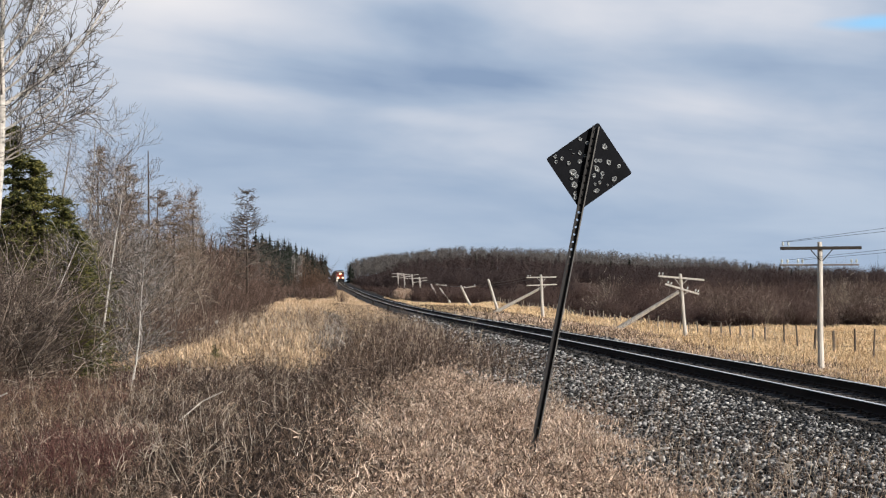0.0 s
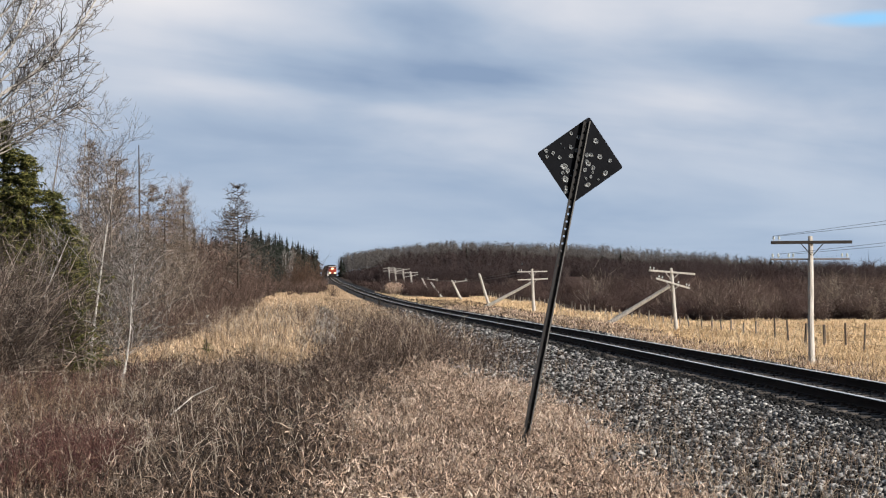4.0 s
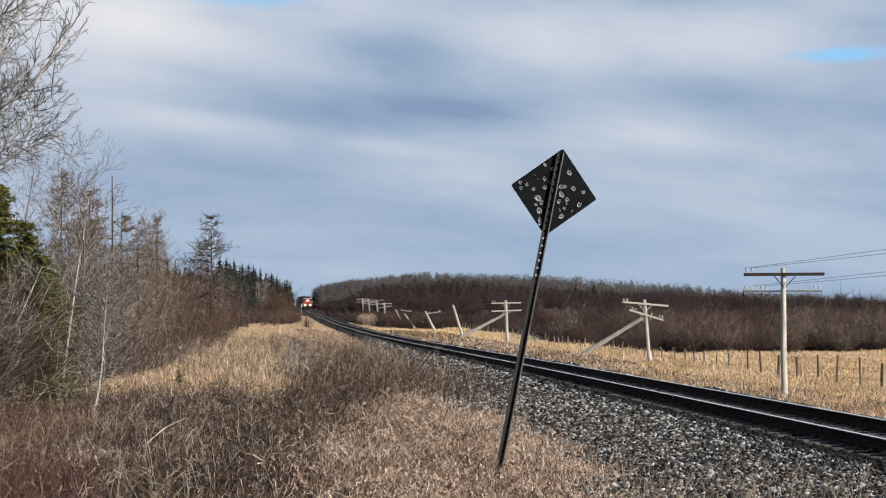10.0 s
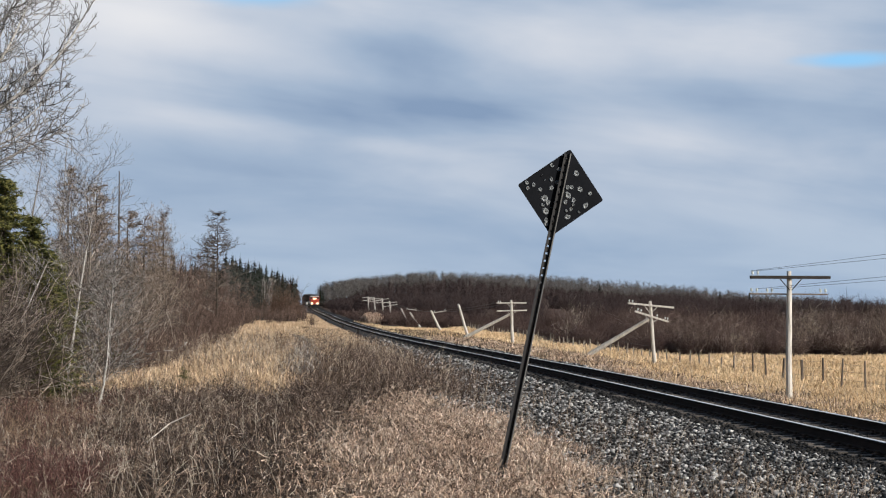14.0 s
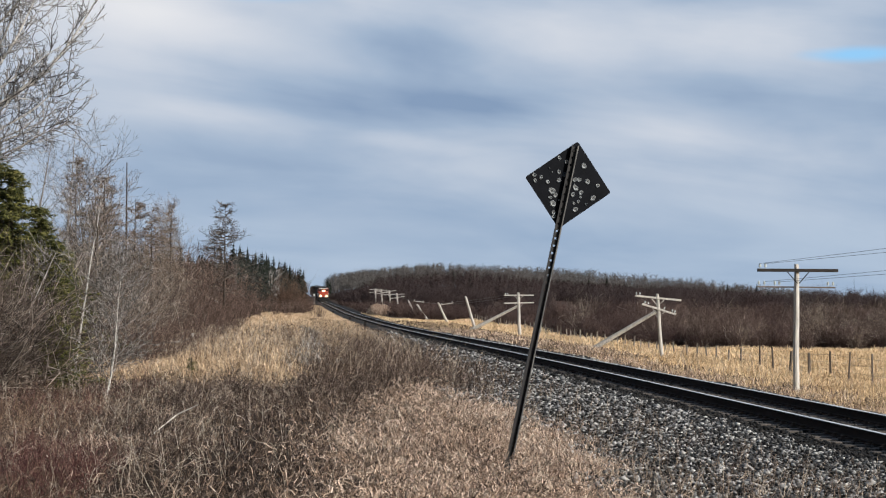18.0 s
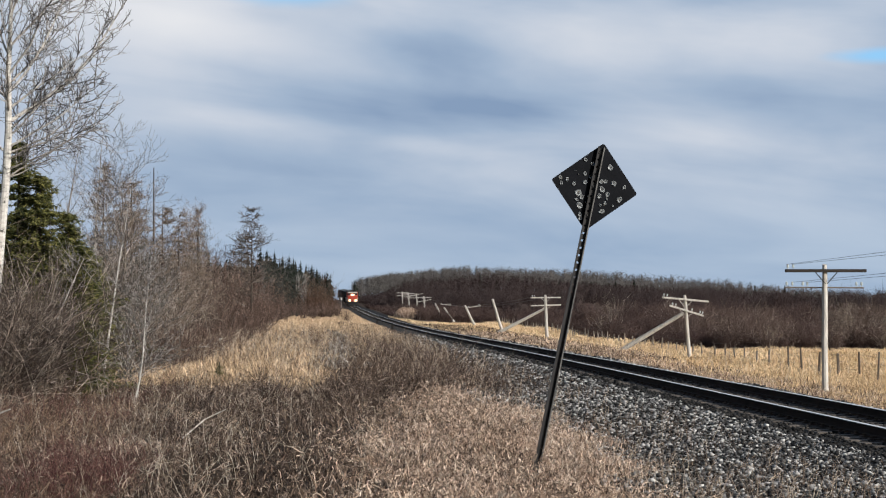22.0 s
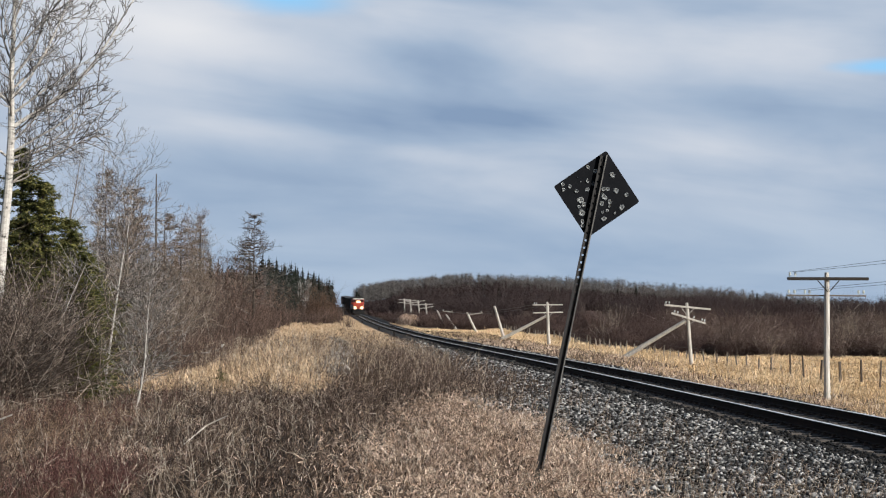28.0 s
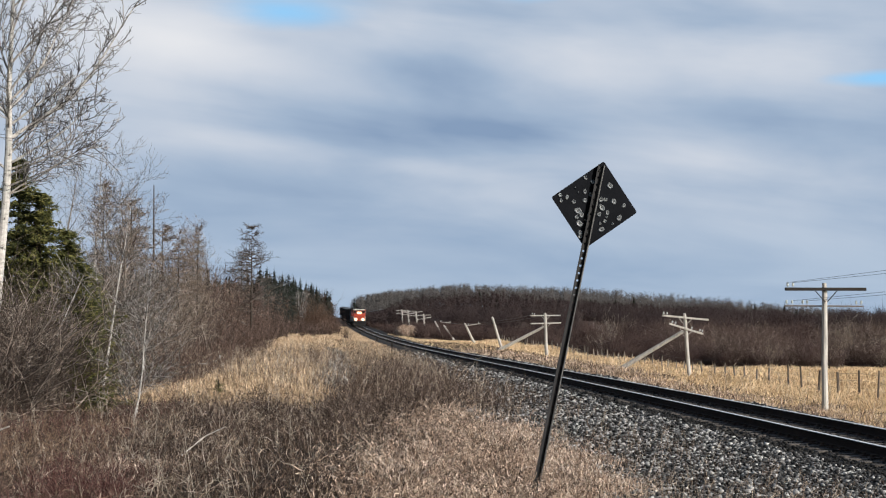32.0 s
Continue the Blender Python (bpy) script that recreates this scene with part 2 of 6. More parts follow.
def ground_material():
    m, nt, p = nodes_of("ground_soil_and_shade_dark_litter")
    geo = nt.nodes.new("ShaderNodeNewGeometry")
    pos = geo.outputs["Position"]
    sep = nt.nodes.new("ShaderNodeSeparateXYZ")
    nt.links.new(pos, sep.inputs[0])
    big, small = noise_of(nt, pos, 0.35, 5.0), noise_of(nt, pos, 7.0, 6.0, 0.7)
    # litter coloured nearly black: shade between the grass stems is painted in
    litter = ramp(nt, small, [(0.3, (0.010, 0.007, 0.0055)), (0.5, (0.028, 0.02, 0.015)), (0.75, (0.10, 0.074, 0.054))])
    straw = ramp(nt, small, [(0.3, (0.26, 0.175, 0.095)), (0.5, (0.50, 0.36, 0.20)), (0.7, (0.68, 0.53, 0.33))])
    # gravel ground kept nearly black as painted shade in the gaps between stones
    gravel = ramp(nt, noise_of(nt, pos, 16.0, 4.0, 0.8), [(0.3, (0.010, 0.010, 0.011)), (0.5, (0.026, 0.026, 0.028)), (0.75, (0.085, 0.085, 0.09))])
    scrub = ramp(nt, small, [(0.3, (0.04, 0.027, 0.022)), (0.7, (0.12, 0.085, 0.065))])

    def band(lo, hi, soft, axis=0, wob=1.2):
        """1 between lo and hi of one axis, with a ragged edge."""
        k = nt.nodes.new("ShaderNodeMath")
        k.operation = "MULTIPLY_ADD"
        nt.links.new(big, k.inputs[0])
        k.inputs[1].default_value = wob
        nt.links.new(sep.outputs[axis], k.inputs[2])
        a = nt.nodes.new("ShaderNodeMapRange")
        a.inputs[1].default_value, a.inputs[2].default_value = lo + wob / 2, lo + wob / 2 + soft
        nt.links.new(k.outputs[0], a.inputs[0])
        b = nt.nodes.new("ShaderNodeMapRange")
        b.inputs[1].default_value, b.inputs[2].default_value = hi + wob / 2, hi + wob / 2 + soft
        b.inputs[3].default_value, b.inputs[4].default_value = 1, 0
        nt.links.new(k.outputs[0], b.inputs[0])
        c = nt.nodes.new("ShaderNodeMath")
        c.operation = "MULTIPLY"
        nt.links.new(a.outputs[0], c.inputs[0])
        nt.links.new(b.outputs[0], c.inputs[1])
        return c.outputs[0]

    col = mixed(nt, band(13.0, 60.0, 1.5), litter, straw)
    col = mixed(nt, band(42.0, 900.0, 6.0, 0, 8.0), col, scrub)
    beyond = nt.nodes.new("ShaderNodeMath")
    beyond.operation = "MULTIPLY"
    nt.links.new(band(25.0, 4000.0, 2.0, 0, 3.0), beyond.inputs[0])
    nt.links.new(band(120.0, 4000.0, 5.0, 1, 8.0), beyond.inputs[1])
    col = mixed(nt, beyond.outputs[0], col, scrub)
    rough_end = nt.nodes.new("ShaderNodeMath")
    rough_end.operation = "MULTIPLY"
    nt.links.new(band(12.4, 4000.0, 1.0, 0, 1.5), rough_end.inputs[0])
    nt.links.new(band(238.0, 4000.0, 8.0, 1, 12.0), rough_end.inputs[1])
    col = mixed(nt, rough_end.outputs[0], col, scrub)
    edge = nt.nodes.new("ShaderNodeMapRange")
    edge.inputs[1].default_value, edge.inputs[2].default_value = 35.0, 200.0
    edge.inputs[3].default_value, edge.inputs[4].default_value = 0.0, 2.8
    nt.links.new(sep.outputs[1], edge.inputs[0])
    past = nt.nodes.new("ShaderNodeMath")
    past.operation = "SUBTRACT"
    nt.links.new(sep.outputs[0], past.inputs[0])
    nt.links.new(edge.outputs[0], past.inputs[1])
    wide = nt.nodes.new("ShaderNodeMath")
    wide.operation = "MULTIPLY_ADD"
    nt.links.new(big, wide.inputs[0])
    wide.inputs[1].default_value = 1.2
    nt.links.new(past.outputs[0], wide.inputs[2])
    on = nt.nodes.new("ShaderNodeMapRange")
    on.inputs[1].default_value, on.inputs[2].default_value = 4.0, 4.5
    nt.links.new(wide.outputs[0], on.inputs[0])
    off = nt.nodes.new("ShaderNodeMapRange")
    off.inputs[1].default_value, off.inputs[2].default_value = 12.0, 12.8
    off.inputs[3].default_value, off.inputs[4].default_value = 1.0, 0.0
    nt.links.new(sep.outputs[0], off.inputs[0])
    both = nt.nodes.new("ShaderNodeMath")
    both.operation = "MULTIPLY"
    nt.links.new(on.outputs[0], both.inputs[0])
    nt.links.new(off.outputs[0], both.inputs[1])
    col = mixed(nt, both.outputs[0], col, gravel)
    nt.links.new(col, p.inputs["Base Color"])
    p.inputs["Roughness"].default_value = 0.95
    p.inputs["Specular IOR Level"].default_value = 0.1
    b = nt.nodes.new("ShaderNodeBump")
    b.inputs["Strength"].default_value, b.inputs["Distance"].default_value = 0.8, 0.05
    nt.links.new(small, b.inputs["Height"])
    nt.links.new(b.outputs["Normal"], p.inputs["Normal"])
    return m


def cloud_material():
    """Layered streaky cloud with a few gaps of blue; it gives off its own daylight."""
    m = bpy.data.materials.new("cloudy_sky")
    m.use_nodes = True
    nt = m.node_tree
    nt.nodes.clear()
    out, em = nt.nodes.new("ShaderNodeOutputMaterial"), nt.nodes.new("ShaderNodeEmission")
    nt.links.new(em.outputs[0], out.inputs["Surface"])
    tc = nt.nodes.new("ShaderNodeTexCoord")
    sep = nt.nodes.new("ShaderNodeSeparateXYZ")
    nt.links.new(tc.outputs["Object"], sep.inputs[0])

    def math_of(op, a, b, c=None):
        k = nt.nodes.new("ShaderNodeMath")
        k.operation = op
        for s, v in zip(k.inputs, (a, b, c)):
            if v is None:
                continue
            if hasattr(v, "is_linked"):
                nt.links.new(v, s)
            else:
                s.default_value = v
        return k.outputs[0]

    az = math_of("ARCTAN2", sep.outputs[0], sep.outputs[1])
    el = math_of("DIVIDE", sep.outputs[2], 4200.0)
    tilt = math_of("MULTIPLY_ADD", az, 0.10, el)

    def layer(sx, sy, scale, detail, rough, off, warp=0.0):
        c = nt.nodes.new("ShaderNodeCombineXYZ")
        nt.links.new(math_of("MULTIPLY", az, sx), c.inputs[0])
        nt.links.new(math_of("MULTIPLY", tilt, sy), c.inputs[1])
        c.inputs[2].default_value = off
        n = nt.nodes.new("ShaderNodeTexNoise")
        n.inputs["Scale"].default_value, n.inputs["Detail"].default_value = scale, detail
        n.inputs["Roughness"].default_value, n.inputs["Distortion"].default_value = rough, warp
        nt.links.new(c.outputs[0], n.inputs["Vector"])
        return n.outputs["Fac"]

    streak = layer(3.2, 15.0, 1.6, 5.0, 0.52, 3.7, 0.35)
    puff = layer(5.0, 11.0, 1.3, 4.0, 0.5, 9.1, 0.2)
    mixv = math_of("MULTIPLY_ADD", puff, 0.36, math_of("MULTIPLY_ADD", streak, 0.36, 0.285))
    for a0, e0, ra, re, amount in BANKS:
        da = math_of("DIVIDE", math_of("SUBTRACT", az, a0), ra)
        de = math_of("DIVIDE", math_of("SUBTRACT", tilt, e0 + 0.10 * a0), re)
        d2 = math_of("MULTIPLY_ADD", da, da, math_of("MULTIPLY", de, de))
        mixv = math_of("MULTIPLY_ADD", math_of("POWER", 2.718, math_of("MULTIPLY", d2, -0.7)), amount, mixv)
    cloud = ramp(nt, math_of("SUBTRACT", mixv, 0.15), [(0.34, (0.22, 0.305, 0.445)), (0.46, (0.33, 0.415, 0.54)), (0.56, (0.455, 0.515, 0.61)), (0.68, (0.60, 0.625, 0.68)), (0.85, (0.72, 0.72, 0.74))])
    low = ramp(nt, streak, [(0.35, (0.285, 0.38, 0.52)), (0.65, (0.405, 0.49, 0.605))])
    hz = nt.nodes.new("ShaderNodeMapRange")
    hz.interpolation_type = "SMOOTHSTEP"
    hz.inputs[1].default_value, hz.inputs[2].default_value = 0.02, 0.095
    nt.links.new(el, hz.inputs[0])
    col = mixed(nt, hz.outputs[0], low, cloud)
    # gaps of blue
    blue = None
    for a0, e0, ra, re in GAPS:
        da = math_of("DIVIDE", math_of("SUBTRACT", az, a0), ra)
        de = math_of("DIVIDE", math_of("SUBTRACT", el, e0), re)
        d = math_of("SQRT", math_of("MULTIPLY_ADD", da, da, math_of("MULTIPLY", de, de)), 0.0)
        g = math_of("MULTIPLY_ADD", math_of("SUBTRACT", math_of("ADD", puff, streak), 1.0), -1.2, math_of("SUBTRACT", 1.0, d))
        blue = g if blue is None else math_of("MAXIMUM", blue, g)
    mr = nt.nodes.new("ShaderNodeMapRange")
    mr.interpolation_type = "SMOOTHSTEP"
    mr.inputs[1].default_value, mr.inputs[2].default_value = -0.1, 1.0
    nt.links.new(blue, mr.inputs[0])
    col = mixed(nt, mr.outputs[0], col, (0.28, 0.55, 0.83))
    nt.links.new(col, em.inputs["Color"])
    em.inputs["Strength"].default_value = 1.1
    return m


# azimuth and height (in radians) and half sizes of the blue gaps
GAPS = [(0.328, 0.1445, 0.034, 0.005), (-0.024, 0.185, 0.066, 0.016), (0.124, 0.199, 0.035, 0.009)]
# lighter and darker banks: azimuth, height, half sizes, amount
BANKS = [(-0.091, 0.171, 0.05, 0.015, 0.19), (-0.031, 0.151, 0.037, 0.0087, 0.03), (-0.034, 0.169, 0.03, 0.0053, -0.075), (0.059, 0.178, 0.033, 0.012, 0.06), (0.066, 0.151, 0.037, 0.0113, -0.112), (0.149, 0.15, 0.05, 0.0183, 0.13),
         (0.009, 0.125, 0.063, 0.0087, -0.068), (-0.044, 0.109, 0.043, 0.006, 0.1), (0.106, 0.117, 0.04, 0.006, -0.098), (0.243, 0.18, 0.043, 0.008, -0.075), (0.259, 0.153, 0.047, 0.0113, 0.15), (0.263, 0.124, 0.063, 0.0073, -0.068),
         (0.226, 0.1, 0.037, 0.0067, 0.09), (0.263, 0.081, 0.06, 0.006, -0.06), (0.073, 0.095, 0.037, 0.0043, 0.07), (-0.031, 0.084, 0.067, 0.0067, -0.06), (0.293, 0.057, 0.037, 0.0053, 0.02), (0.203, 0.049, 0.03, 0.004, 0.05),
         (0.303, 0.121, 0.08, 0.05, 0.06), (-0.161, 0.148, 0.05, 0.05, 0.14)]
M_GROUND = ground_material()
M_SKY = cloud_material()
M_RED = plain("red_orange_loco_paint", (0.38, 0.065, 0.04), 0.4)
M_WHITE = plain("white_loco_paint", (0.72, 0.71, 0.68), 0.45)
M_BLACK = plain("black_loco_paint", (0.018, 0.018, 0.019), 0.5)
M_GLASS = plain("dark_cab_glass", (0.02, 0.025, 0.03), 0.08)
# orange tint imitates the halo round the lit headlights
M_LAMP = lamp_glass("lit_headlight", (1.0, 0.66, 0.38), 2.6)
M_CARS = [plain("brown_car_paint", (0.04, 0.02, 0.015), 0.6, wear=0.4), plain("grey_car_paint", (0.06, 0.06, 0.06), 0.6, wear=0.4), plain("dark_car_paint", (0.03, 0.03, 0.032), 0.6, wear=0.4)]


# ---------------------------------------------------------------- building blocks
class Shape:
    """Gathers vertices and faces of one mesh."""

    def __init__(self):
        self.v, self.f, self.mi = [], [], []

    def add(self, verts, faces, slot=0):
        n = len(self.v)
        self.v += [tuple(p) for p in verts]
        self.f += [tuple(i + n for i in f) for f in faces]
        self.mi += [slot] * len(faces)
        return self

    def box(self, x0, x1, y0, y1, z0, z1, bevel=0.0, m=None, slot=0):
        """A box with chamfered edges."""
        if bevel <= 0:
            v = [Vector((x, y, z)) for z in (z0, z1) for y in (y0, y1) for x in (x0, x1)]
            f = [(0, 2, 3, 1), (4, 5, 7, 6), (0, 1, 5, 4), (2, 6, 7, 3), (0, 4, 6, 2), (1, 3, 7, 5)]
        else:
            bm = bmesh.new()
            bmesh.ops.create_cube(bm, size=1)
            for w in bm.verts:
                w.co = Vector(((x0 + x1) / 2 + w.co.x * (x1 - x0), (y0 + y1) / 2 + w.co.y * (y1 - y0), (z0 + z1) / 2 + w.co.z * (z1 - z0)))
            bmesh.ops.bevel(bm, geom=bm.edges[:], offset=bevel, segments=1, affect="EDGES", profile=0.5)
            bm.verts.index_update()
            v, f = [w.co.copy() for w in bm.verts], [[w.index for w in g.verts] for g in bm.faces]
            bm.free()
        if m is not None:
            v = [m @ p for p in v]
        return self.add(v, f, slot)

    def tube(self, pts, radii, sides=8, slot=0, caps=True):
        pts = [Vector(p) for p in pts]
        rings = []
        for i, p in enumerate(pts):
            d = (pts[min(i + 1, len(pts) - 1)] - pts[max(i - 1, 0)]).normalized()
            u = d.cross((0, 0, 1) if abs(d.z) < 0.95 else (1, 0, 0)).normalized()
            w = d.cross(u)
            rings.append([p + (u * math.cos(a) + w * math.sin(a)) * radii[i] for a in (k * math.tau / sides for k in range(sides))])
        v = [q for r in rings for q in r]
        f = [(i * sides + k, i * sides + (k + 1) % sides, (i + 1) * sides + (k + 1) % sides, (i + 1) * sides + k)
             for i in range(len(pts) - 1) for k in range(sides)]
        if caps:
            f += [tuple(range(sides))[::-1], tuple((len(pts) - 1) * sides + k for k in range(sides))]
        return self.add(v, f, slot)

    def lathe(self, c, prof, sides=10, axis="z", slot=0):
        """A turned form from (radius, height) pairs."""
        c = Vector(c)
        v = []
        for r, h in prof:
            for k in range(sides):
                a = k * math.tau / sides
                q = (r * math.cos(a), r * math.sin(a), h)
                v.append(c + Vector(q if axis == "z" else ((q[0], q[2], q[1]) if axis == "y" else (q[2], q[0], q[1]))))
        f = [(i * sides + k, i * sides + (k + 1) % sides, (i + 1) * sides + (k + 1) % sides, (i + 1) * sides + k)
             for i in range(len(prof) - 1) for k in range(sides)]
        f += [tuple(range(sides))[::-1], tuple((len(prof) - 1) * sides + k for k in range(sides))]
        return self.add(v, f, slot)

    def mesh(self, name, *mats):
        me = bpy.data.meshes.new(name)
        me.from_pydata(self.v, [], self.f)
        for k in mats:
            me.materials.append(k)
        if len(mats) > 1:
            me.polygons.foreach_set("material_index", self.mi)
        me.update()
        return me


def part(name, shape, material, parent, label=""):
    """One mesh object under a thing or a part."""
    me = shape if isinstance(shape, bpy.types.Mesh) else shape.mesh(name, *(material if isinstance(material, tuple) else (material,)))
    ob = new(name, me)
    ob.parent = parent
    if label:
        tagged(ob, label)
    return ob


def thing(name, m, label, category, group="", kind=""):
    ob = new(name)
    ob.matrix_basis = m
    return tagged(ob, label, category, group, kind)


def tri_mesh(name, v, f, mat):
    """A mesh from arrays of points and triangles."""
    me = bpy.data.meshes.new(name)
    v, f = np.asarray(v, np.float32).reshape(-1, 3), np.asarray(f, np.int32).reshape(-1, 3)
    me.vertices.add(len(v))
    me.vertices.foreach_set("co", v.ravel())
    me.loops.add(f.size)
    me.loops.foreach_set("vertex_index", f.ravel())
    me.polygons.add(len(f))
    me.polygons.foreach_set("loop_start", np.arange(0, f.size, 3, dtype=np.int32))
    me.materials.append(mat)
    me.update(calc_edges=True)
    return me


def stuff(name, arrays, mat, label, category, parent=None):
    v, f, n = [], [], 0
    for a, b in arrays:
        v.append(a)
        f.append(b + n)
        n += len(a)
    ob = new(name, tri_mesh(name, np.concatenate(v), np.concatenate(f), mat))
    if parent:
        ob.parent = parent
        if label:
            ob["label"] = label
        return tagged(ob, label, kind="stuff")
    return tagged(ob, label, category, kind="stuff")


def blades(p, h, w, lean, rng, curl=0.5):
    """Grass blades: feet p (n, 3), heights, widths, and how far the tips lean. Three triangles each."""
    n = len(p)
    a, b = rng.uniform(0, math.tau, n), rng.uniform(0, math.tau, n)
    side = np.stack([np.cos(a), np.sin(a), 0 * a], 1) * (w / 2)[:, None]
    out = np.stack([np.cos(b), np.sin(b), 0 * b], 1) * (lean * h)[:, None]
    up = np.array([0, 0, 1.0])
    mid = p + out * 0.7 * curl + up * (h * (0.66 - 0.10 * lean))[:, None]
    tip = p + out + up * (h * np.maximum(0.12, 1 - 0.5 * lean))[:, None]
    v = np.stack([p - side, p + side, mid - side * 0.75, mid + side * 0.75, tip], 1).reshape(-1, 3)
    t = np.array([[0, 1, 3], [0, 3, 2], [2, 3, 4]])
    return v, (np.arange(n)[:, None, None] * 5 + t).reshape(-1, 3)


def spikes(p0, p1, r, rng=None):
    """Thin three-sided twigs from p0 to p1 that end in a point."""
    n = len(p0)
    d = p1 - p0
    d /= np.linalg.norm(d, axis=1, keepdims=True) + 1e-9
    ref = np.where(np.abs(d[:, 2:3]) < 0.9, np.array([[0, 0, 1.0]]), np.array([[1.0, 0, 0]]))
    u = np.cross(d, ref)
    u /= np.linalg.norm(u, axis=1, keepdims=True) + 1e-9
    w = np.cross(d, u)
    r = np.broadcast_to(np.asarray(r, float), (n,))[:, None]
    v = np.stack([p0 + u * r, p0 - u * r * 0.5 + w * r * 0.87, p0 - u * r * 0.5 - w * r * 0.87, p1], 1).reshape(-1, 3)
    t = np.array([[0, 1, 3], [1, 2, 3], [2, 0, 3]])
    return v, (np.arange(n)[:, None, None] * 4 + t).reshape(-1, 3)


def bent(p0, pm, p1, r):
    """Stems with a knee: a three-sided shaft from p0 to pm that runs to a point at p1."""
    n = len(p0)
    d = pm - p0
    d /= np.linalg.norm(d, axis=1, keepdims=True) + 1e-9
    u = np.cross(d, np.array([[0.3, 0.8, 0.1]]))
    u /= np.linalg.norm(u, axis=1, keepdims=True) + 1e-9
    w = np.cross(d, u)
    r = np.asarray(r, float)[:, None]
    ring = [u, -0.5 * u + 0.87 * w, -0.5 * u - 0.87 * w]
    v = np.stack([p0 + q * r for q in ring] + [pm + q * r * 0.7 for q in ring] + [p1], 1).reshape(-1, 3)
    t = np.array([[0, 1, 4], [0, 4, 3], [1, 2, 5], [1, 5, 4], [2, 0, 3], [2, 3, 5], [3, 4, 6], [4, 5, 6], [5, 3, 6]])
    return v, (np.arange(n)[:, None, None] * 7 + t).reshape(-1, 3)


def strands(nodes, r, tip=0.15):
    """Thin three-sided stems that bend through rows of nodes (n, m, 3)."""
    n, m, _ = nodes.shape
    d = nodes[:, -1] - nodes[:, 0]
    u = np.cross(d, np.array([[0.3, 0.8, 0.1]]))
    u /= np.linalg.norm(u, axis=1, keepdims=True) + 1e-9
    w = np.cross(d, u)
    w /= np.linalg.norm(w, axis=1, keepdims=True) + 1e-9
    ring = np.stack([u, -0.5 * u + 0.87 * w, -0.5 * u - 0.87 * w], 1)
    rad = np.broadcast_to(np.asarray(r, float), (n,))[:, None] * np.linspace(1, tip, m)[None]
    v = nodes[:, :, None] + ring[:, None] * rad[:, :, None, None]
    t = []
    for i in range(m - 1):
        for k in range(3):
            a, b = i * 3 + k, i * 3 + (k + 1) % 3
            t += [[a, b, b + 3], [a, b + 3, a + 3]]
    return v.reshape(-1, 3), (np.arange(n)[:, None, None] * m * 3 + np.array(t)).reshape(-1, 3)


def wander(rng, p, d, length, m, wob, lift=0.03):
    """Rows of m nodes that set out from p along d and stray on the way."""
    d = d / (np.linalg.norm(d, axis=1, keepdims=True) + 1e-9)
    out, n = [p], len(p)
    for _ in range(m - 1):
        d = d + rng.normal(0, wob, (n, 3)) + np.array([0, 0, lift])
        d = d / (np.linalg.norm(d, axis=1, keepdims=True) + 1e-9)
        p = p + d * (length / (m - 1))[:, None]
        out.append(p)
    return np.stack(out, 1)


def prisms(seg, sides=4):
    """Tapered twigs and limbs from rows of (p0, p1, r0, r1)."""
    p0 = np.array([s[0] for s in seg], float)
    p1 = np.array([s[1] for s in seg], float)
    r0, r1 = np.array([s[2] for s in seg])[:, None, None], np.array([s[3] for s in seg])[:, None, None]
    d = p1 - p0
    d /= np.linalg.norm(d, axis=1, keepdims=True) + 1e-9
    ref = np.where(np.abs(d[:, 2:3]) < 0.9, np.array([[0, 0, 1.0]]), np.array([[1.0, 0, 0]]))
    u = np.cross(d, ref)
    u /= np.linalg.norm(u, axis=1, keepdims=True) + 1e-9
    w = np.cross(d, u)
    a = np.arange(sides) * math.tau / sides
    ring = u[:, None] * np.cos(a)[None, :, None] + w[:, None] * np.sin(a)[None, :, None]
    v = np.concatenate([p0[:, None] + ring * r0, p1[:, None] + ring * r1], 1).reshape(-1, 3)
    t = []
    for k in range(sides):
        j = (k + 1) % sides
        t += [[k, j, sides + j], [k, sides + j, sides + k]]
    return v, (np.arange(len(seg))[:, None, None] * 2 * sides + np.array(t)).reshape(-1, 3)


# ---------------------------------------------------------------- lie of the land
RUN_Y = np.array([-60, 0, 60, 100, 150, 200, 250, 300, 360, 420, 520, 600, 680, 740, 800, 900, 1000, 1300, 4500], float)
RUN_Z = np.array([-0.20, -0.20, -0.21, -0.34, -0.45, -0.40, -0.22, 0.02, 0.50, 1.02, 1.75, 2.75, 3.95, 4.55, 4.7, 4.0, 2.8, 1.0, 0.0])
_fine = np.arange(-60, 1400, 2.0)
_raw = np.interp(_fine, RUN_Y, RUN_Z)
_k = np.exp(-0.5 * (np.arange(-20, 21) / 8.0) ** 2)
_smooth = np.convolve(np.pad(_raw, 20, mode="edge"), _k / _k.sum(), mode="valid")
TRACK_X = 9.45


def rail_z(y):
    """Height of the rail heads along the line."""
    return np.interp(y, _fine, _smooth)


def ripple(x, y):
    return (np.sin(x * 0.9 + 1.3 * np.sin(y * 0.31)) * np.cos(y * 0.53 + 0.7 * np.sin(x * 0.4)) * 0.06
            + np.sin(x * 2.7 + y * 1.1) * np.sin(y * 1.9 - x * 0.6) * 0.025)


